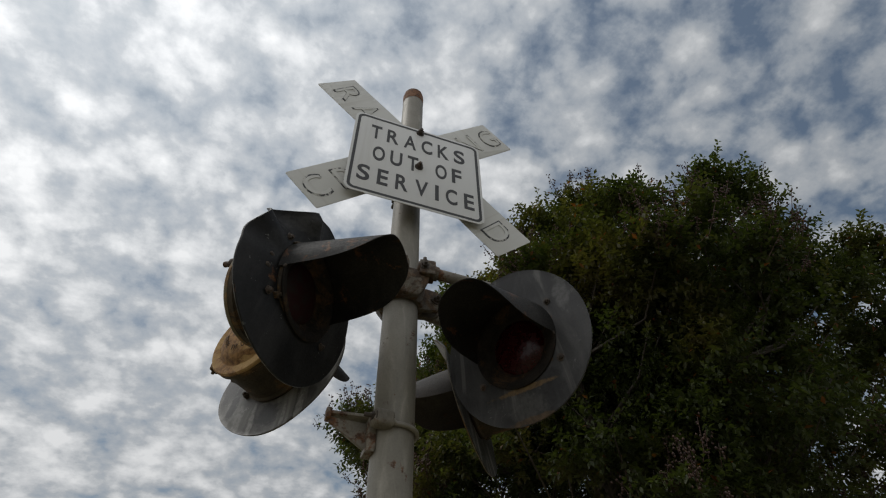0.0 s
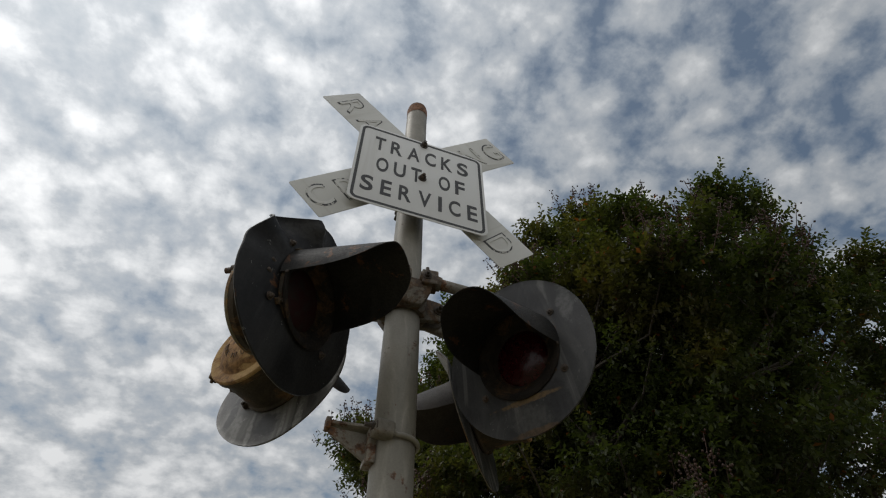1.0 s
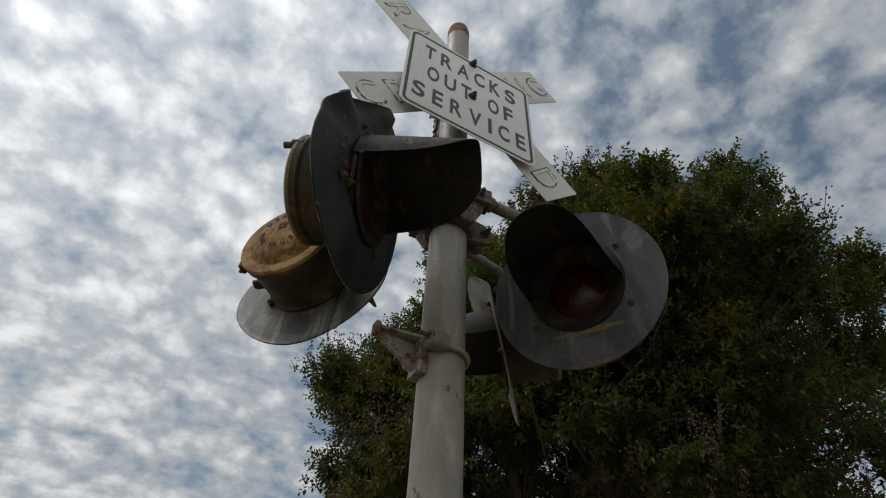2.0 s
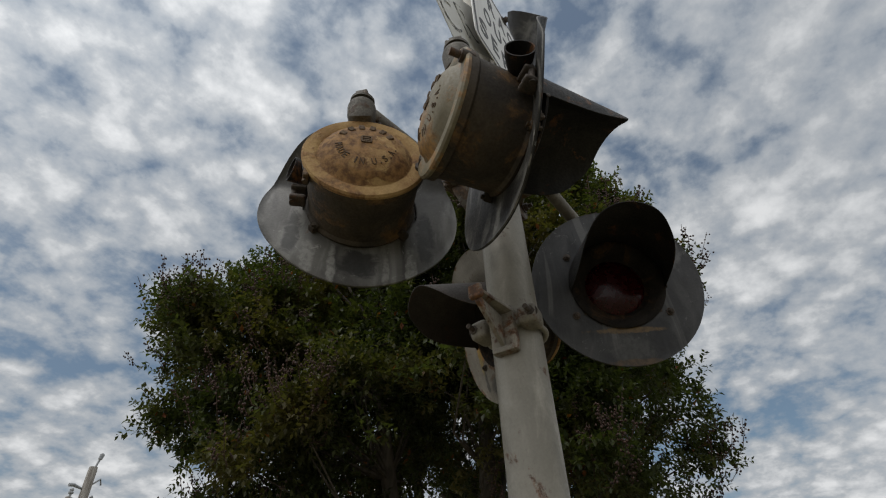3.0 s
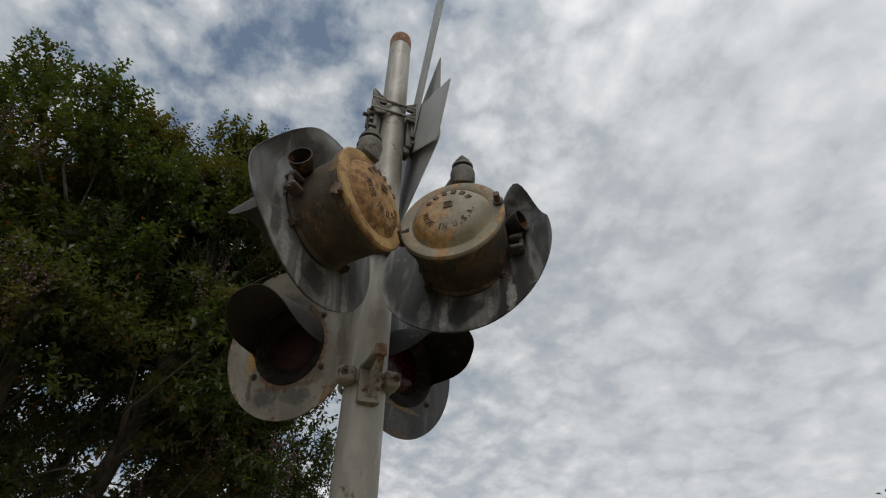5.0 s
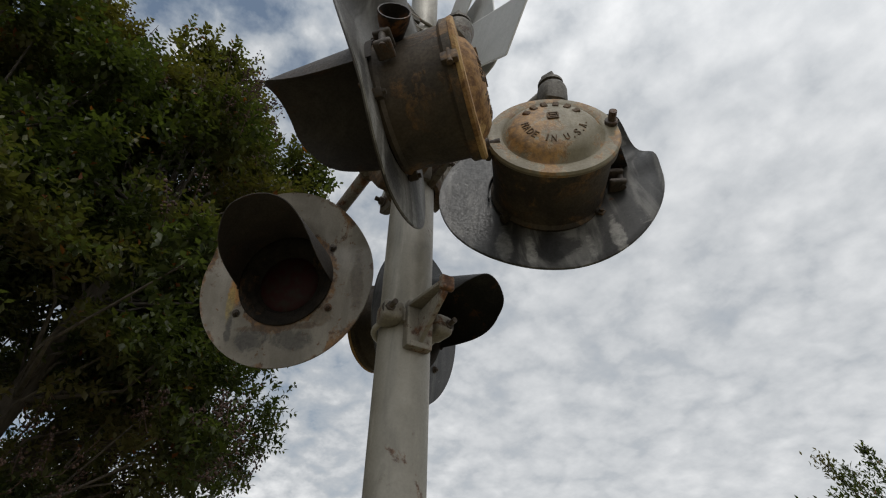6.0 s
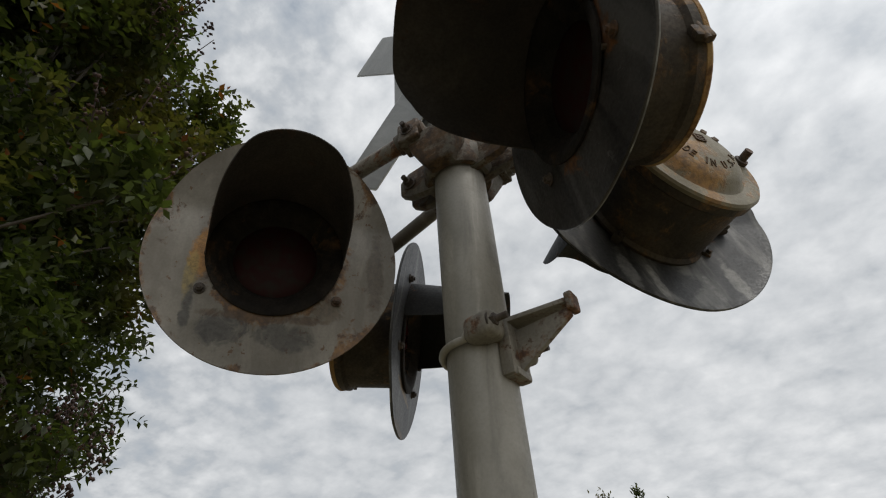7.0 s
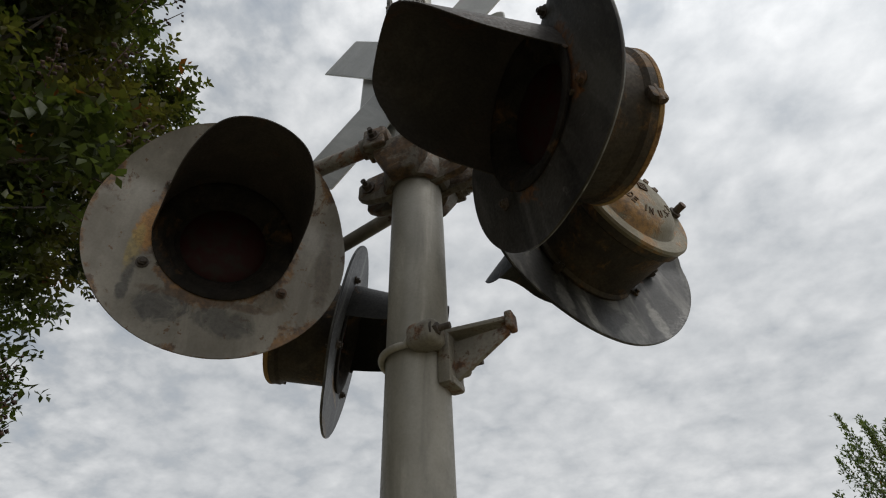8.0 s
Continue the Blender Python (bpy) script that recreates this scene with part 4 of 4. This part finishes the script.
def seeds_mesh(name, centers, r, material, parent, label=""):
    """Small round capsules in one mesh."""
    n = len(centers)
    octa = np.array([(1, 0, 0), (-1, 0, 0), (0, 1, 0), (0, -1, 0), (0, 0, 1.15), (0, 0, -1)], float)
    faces = np.array([(0, 2, 4), (2, 1, 4), (1, 3, 4), (3, 0, 4), (2, 0, 5), (1, 2, 5), (3, 1, 5), (0, 3, 5)])
    co = (centers[:, None] + octa[None] * r[:, None, None]).reshape(-1, 3)
    tri = (np.arange(n)[:, None, None] * 6 + faces[None]).reshape(-1)
    me = bpy.data.meshes.new(name)
    me.from_pydata(co.tolist(), [], tri.reshape(-1, 3).tolist())
    for f in me.polygons:
        f.use_smooth = True
    me.materials.append(material)
    ob = new(name, me)
    ob.parent = parent
    if label:
        ob["label"] = label
    return ob


# lobes of the myrtle's crown: centre and radii, from the foot of the tree
LOBES = [((0, 0, 2.70), (1.60, 1.60, 0.95)), ((-0.40, -0.89, 3.45), (0.71, 0.71, 0.74)), ((-0.66, -0.45, 3.38), (0.64, 0.64, 0.78)), ((-0.66, 0.22, 3.75), (0.62, 0.62, 0.82)),
         ((-0.80, 0.85, 3.45), (0.74, 0.74, 0.72)), ((0.0, 0.90, 3.65), (0.80, 0.80, 0.86)), ((0.80, 0.60, 3.60), (0.80, 0.80, 0.86)), ((0.38, -0.92, 4.08), (0.72, 0.70, 0.80)),
         ((0.90, -0.40, 3.70), (0.78, 0.78, 0.82)), ((0.02, -1.02, 3.28), (0.74, 0.74, 0.72)), ((0.0, 0.0, 3.95), (0.80, 0.80, 0.82)), ((-0.66, 0.25, 2.85), (0.72, 0.72, 0.78)), ((-0.02, -1.16, 2.76), (0.62, 0.62, 0.54)), ((-0.45, -0.60, 4.12), (0.46, 0.46, 0.48)), ((1.05, -1.10, 3.75), (0.60, 0.60, 0.62)),
         ((-0.60, 0.72, 4.56), (0.27, 0.27, 0.48)), ((-1.12, 0.72, 3.12), (0.56, 0.50, 0.66)), ((-0.46, -1.02, 3.92), (0.42, 0.42, 0.52)), ((-0.44, -1.00, 2.64), (0.38, 0.38, 0.38))]


def inside(p, skip):
    return any(n != skip and sum(((p[i] - c[i]) / r[i]) ** 2 for i in range(3)) < 0.72 for n, (c, r) in enumerate(LOBES))


def myrtle():
    rng = np.random.default_rng(7)
    base = Vector((1.96, 1.40, 0.0))
    tree = thing("myrtle_tree", Matrix.Translation(base), "dense green myrtle tree with dark seed heads, several stems", "tree")
    trunk = bmesh.new()
    limbs = bmesh.new()
    anchors = []
    for i in range(6):
        az = 2 * math.pi * i / 6 + rng.uniform(-0.3, 0.3)
        lean = rng.uniform(0.35, 0.75)
        pts, p = [], Vector((0.12 * math.cos(az), 0.12 * math.sin(az), -0.02))
        d = Vector((math.cos(az) * 0.16, math.sin(az) * 0.16, 1)).normalized()
        for s in range(9):
            pts.append(p.copy())
            p = p + d * 0.42
            d = (d + Vector((math.cos(az), math.sin(az), 0)) * 0.05 * lean + Vector(rng.normal(0, 0.04, 3))).normalized()
        tube(pts, [0.075 * (1 - s / 9) + 0.018 for s in range(9)], 9, trunk)
        anchors += pts[3:]
    # limbs and twigs reach the leaf clumps
    clumps = []
    tries = 0
    weights = np.array([r[0] * r[1] * r[2] for c, r in LOBES]) ** 0.68
    weights /= weights.sum()
    # leafy sprays: flattened tufts with gaps between them
    sprays = []
    while len(sprays) < 365:
        n = int(rng.choice(len(LOBES), p=weights))
        c0, r0 = LOBES[n]
        d = Vector(rng.normal(0, 1, 3)).normalized()
        f = rng.uniform(0.62, 0.95)
        edge = 1.0 + 0.20 * noise.noise(d * 2.1 + Vector((n * 5.0, 1.3, 2.2)))
        c = Vector([c0[i] + d[i] * r0[i] * f * edge for i in range(3)])
        if c.z > 1.95 and noise.noise(c * 1.7 + Vector((8.3, 2.1, 5.5))) > -0.24 and all((c - q[0]).length > 0.185 for q in sprays):
            sprays.append((c, 0.5 if inside(c, n) else f, rng.uniform(0.075, 0.115)))
    for c, f, w in sprays:
        for _ in range(int(25 * (w / 0.10) ** 2)):
            o = Vector(rng.normal(0, 1, 3))
            o *= min(1.0, 1.5 / o.length) * w
            clumps.append((c + Vector((o.x, o.y, o.z * 0.62)), f))
    while len(clumps) < 10700 and tries < 60000:
        tries += 1
        n = int(rng.choice(len(LOBES), p=weights))
        c0, r0 = LOBES[n]
        d = Vector(rng.normal(0, 1, 3)).normalized()
        f = 0.80 * rng.uniform() ** 0.45
        edge = 1.0 + 0.20 * noise.noise(d * 2.1 + Vector((n * 5.0, 1.3, 2.2)))
        c = Vector([c0[i] + d[i] * r0[i] * f * edge for i in range(3)])
        if c.z < 1.9 or noise.noise(c * 2.4 + Vector((3.1, 7.7, 1.9))) < -0.20 + 0.16 * min(1.0, max(0.0, (3.1 - c.z) / 0.8)):
            continue
        clumps.append((c, 0.5 if inside(c, n) else f))
    twigs = [(c, f) for c, f, w in sprays] + clumps[-160:]
    for c, f in twigs:
        a = min(anchors, key=lambda q: (q - c).length + max(0.0, q.z - c.z + 0.3) * 3)
        mid = a.lerp(c, 0.5) + Vector(rng.normal(0, 0.08, 3)) - Vector((0, 0, 0.06))
        L = (c - a).length
        if L > 1.25:
            continue
        tube([a, a.lerp(mid, 0.6), mid, c], [0.007 + 0.007 * L, 0.006 + 0.004 * L, 0.006, 0.003], 5, limbs)
    C, D, U, S, seeds, seed_r = [], [], [], [], [], []
    stalks = bmesh.new()
    for c, f in clumps:
        out = Vector((c.x, c.y, (c.z - 3.6) * 0.7))
        out = out.normalized() if out.length > 0.05 else Vector((0, 0, 1))
        for _ in range(5 if f > 0.75 else 3):
            d = (out * rng.uniform(0.3, 0.9) + Vector((0, 0, rng.uniform(0.2, 0.9))) + Vector(rng.normal(0, 0.5, 3))).normalized()
            L = rng.uniform(0.07, 0.15)
            start = c + Vector(rng.normal(0, 0.035, 3))
            side = d.orthogonal().normalized()
            pairs = int(L / 0.0185)
            for q in range(pairs):
                t = (q + 0.5) / pairs
                pos = start + d * L * t
                ang = q * 1.9 + rng.uniform(-0.4, 0.4)
                w = side * math.cos(ang) + d.cross(side) * math.sin(ang)
                for sg in (-1, 1):
                    C.append(pos)
                    D.append(d * rng.uniform(0.3, 0.9) + w * sg + Vector((0, 0, rng.uniform(-0.2, 0.2))))
                    U.append(Vector((rng.normal(0, 0.3), rng.normal(0, 0.3), 1)))
                    S.append(rng.uniform(0.032, 0.051) * (1 - 0.25 * t))
            if f > 0.86 and rng.uniform() < 0.26:
                e = start + d * L
                up = (d * 0.6 + Vector((0, 0, 0.8))).normalized()
                h = rng.uniform(0.06, 0.17)
                tube([e - d * 0.05, e, e + up * h], [0.0022, 0.002, 0.0014], 4, stalks, cap=False)
                for _ in range(int(rng.integers(7, 16))):
                    t = rng.uniform(0.25, 1.0)
                    o = Vector(rng.normal(0, 1, 3)).normalized() * rng.uniform(0.010, 0.032)
                    seeds.append(e + up * h * t + o)
                    seed_r.append(rng.uniform(0.0055, 0.0085))
    part("trunk", trunk, BARK, tree, "grey-brown stems")
    tagged(part("branchwork", limbs, BARK, tree), kind="stuff")
    crown = leaves_mesh("crown", np.array([tuple(v) for v in C]), np.array([tuple(v) for v in D]), np.array([tuple(v) for v in U]), np.array(S), LEAF, 0.52, tree)
    tagged(crown, kind="stuff")
    tagged(part("flower_stalk", stalks, SEED, tree), kind="stuff")
    sd = seeds_mesh("seed_spray", np.array([tuple(v) for v in seeds]), np.array(seed_r), SEED, tree, "dark brown seed capsules")
    tagged(sd, kind="stuff")


myrtle()


def shoot_tree(name, at, height, spread, label, seed, shoots, leaf, lean, core, bare, full, green):
    """A tree of long leafy shoots that fan up from the trunk; core: leaves in the bushy heart; bare: how much of a shoot is bare."""
    rng = np.random.default_rng(seed)
    tree = thing(name, Matrix.Translation(at), label, "tree")
    trunk, limbs = bmesh.new(), bmesh.new()
    fork = height * 0.30
    pts = [Vector((0.02 * math.sin(i * 1.7), 0.02 * math.cos(i * 2.1), fork * i / 4)) for i in range(5)]
    tube(pts, [0.022 * height * (1 - i / 9) for i in range(5)], 10, trunk)
    C, D, U, S = [], [], [], []

    def leaf_at(p, d):
        C.append(tuple(p))
        D.append(tuple(Vector(rng.normal(0, 0.8, 3)) + d))
        U.append((rng.normal(0, 0.4), rng.normal(0, 0.4), 1))
        S.append(rng.uniform(0.7, 1.2) * leaf)

    for n in range(shoots):
        az = n * 2.399 + rng.uniform(-0.2, 0.2)
        r = spread * math.sqrt((n + 0.5) / shoots)
        top = height * (1.0 - 0.30 * (r / spread) ** 2 - rng.uniform(0, 0.16))
        tip = Vector((r * math.cos(az) + lean[0] * rng.uniform(0.5, 1), r * math.sin(az) + lean[1] * rng.uniform(0.5, 1), top))
        a = pts[-1] + Vector(rng.normal(0, 0.03, 3))
        m = Vector((r * 0.62 * math.cos(az), r * 0.62 * math.sin(az), fork + (top - fork) * 0.5))
        path = [a, a.lerp(m, 0.55), m, m.lerp(tip, 0.5) + Vector(rng.normal(0, 0.03, 3)), tip]
        tube(path, [0.030, 0.024, 0.016, 0.009, 0.003], 6, limbs)
        curve = lambda t: (path[int(t * 3.999)].lerp(path[int(t * 3.999) + 1], t * 3.999 % 1))
        for q in range(int(full * (top - fork))):
            t = bare + (1 - bare) * rng.uniform() ** 0.8
            w = (0.15 * (1 - t) + 0.035) * (1.0 + 0.4 * math.sin(t * 23 + n))
            leaf_at(curve(min(t, 0.999)) + Vector(rng.normal(0, w, 3)), (tip - m).normalized())
    for q in range(core):
        d = Vector(rng.normal(0, 1, 3)).normalized() * rng.uniform() ** 0.4
        leaf_at(Vector((d.x * spread * 0.92, d.y * spread * 0.92, height * (0.55 + 0.26 * d.z))), Vector((0, 0, 0.6)))
    part("trunk", trunk, BARK, tree)
    tagged(part("branchwork", limbs, BARK, tree), kind="stuff")
    tagged(leaves_mesh("crown", np.array(C), np.array(D), np.array(U), np.array(S), green, 0.42, tree), kind="stuff")


shoot_tree("small_tree", (1.19, -6.1, 0), 3.50, 1.35, "small bushy green tree with pointed windswept shoots", 3, 46, 0.055, (0.30, 0.05), 22000, 0.22, 380, LEAF)
shoot_tree("slender_tree", (-4.15, -11.5, 0), 6.4, 1.2, "slender tree with sparse pale leaves on long shoots", 5, 26, 0.080, (0.25, 0.1), 0, 0.35, 150, LEAF_FAR)


# ---- utility pole ----
def utility_pole(at):
    up = thing("utility_pole", Matrix.Translation(at), "pale weathered utility pole with insulators and a cut top", "utility pole")
    part("pole", lathe([(0, 0), (0, 0.16), (3.5, 0.145), (6.9, 0.125), (7.0, 0.115), (7.02, 0)], "Z", 20), POLE_WOOD, up)
    part("crossarm", block((1.1, 0.10, 0.12), pose(0, 0.15, 6.0, 0, 0, 25), 0.01), POLE_WOOD, up)
    for x in (-0.45, 0.45):
        c, s_ = math.cos(radians(25)), math.sin(radians(25))
        part("insulator", lathe([(0, 0.03), (0.08, 0.035), (0.10, 0.07), (0.14, 0.07), (0.16, 0.045), (0.20, 0.06), (0.25, 0.03), (0.25, 0)], "Z", 14), PORCELAIN, up, at=pose(x * c, 0.15 + x * s_, 6.06))
    part("fuse_holder", tube([(-0.14, 0, 6.35), (-0.36, 0.05, 6.42), (-0.50, 0.05, 6.40)], [0.03, 0.05, 0.05], 10), PORCELAIN, up)
    part("pin_insulator", lathe([(0, 0.03), (0.25, 0.03), (0.27, 0.06), (0.42, 0.07), (0.46, 0.03), (0.46, 0)], "Z", 14), PORCELAIN, up, at=pose(0.05, 0, 7.0, 0, 12, 0))
    part("bracket", tube([(0.10, 0, 6.5), (0.34, 0.02, 6.72), (0.40, 0.02, 6.55)], 0.028, 8), PORCELAIN, up)


k = Nodes("weathered pole wood")
w1 = k.noise(1.0, 5, 0.6, 0.3, stretch=(22, 22, 1.5))
k.bump(w1, 0.4, 0.01)
POLE_WOOD = k.put(color=k.mix(k.step(w1, 0.35, 0.65), (0.22, 0.20, 0.18), (0.38, 0.36, 0.33)), rough=0.85)
k = Nodes("grey porcelain")
PORCELAIN = k.put(color=k.mix(k.step(k.noise(12, 3), 0.4, 0.6), (0.22, 0.23, 0.24), (0.30, 0.31, 0.32)), rough=0.35)
utility_pole((7.9, 17.6, 0))
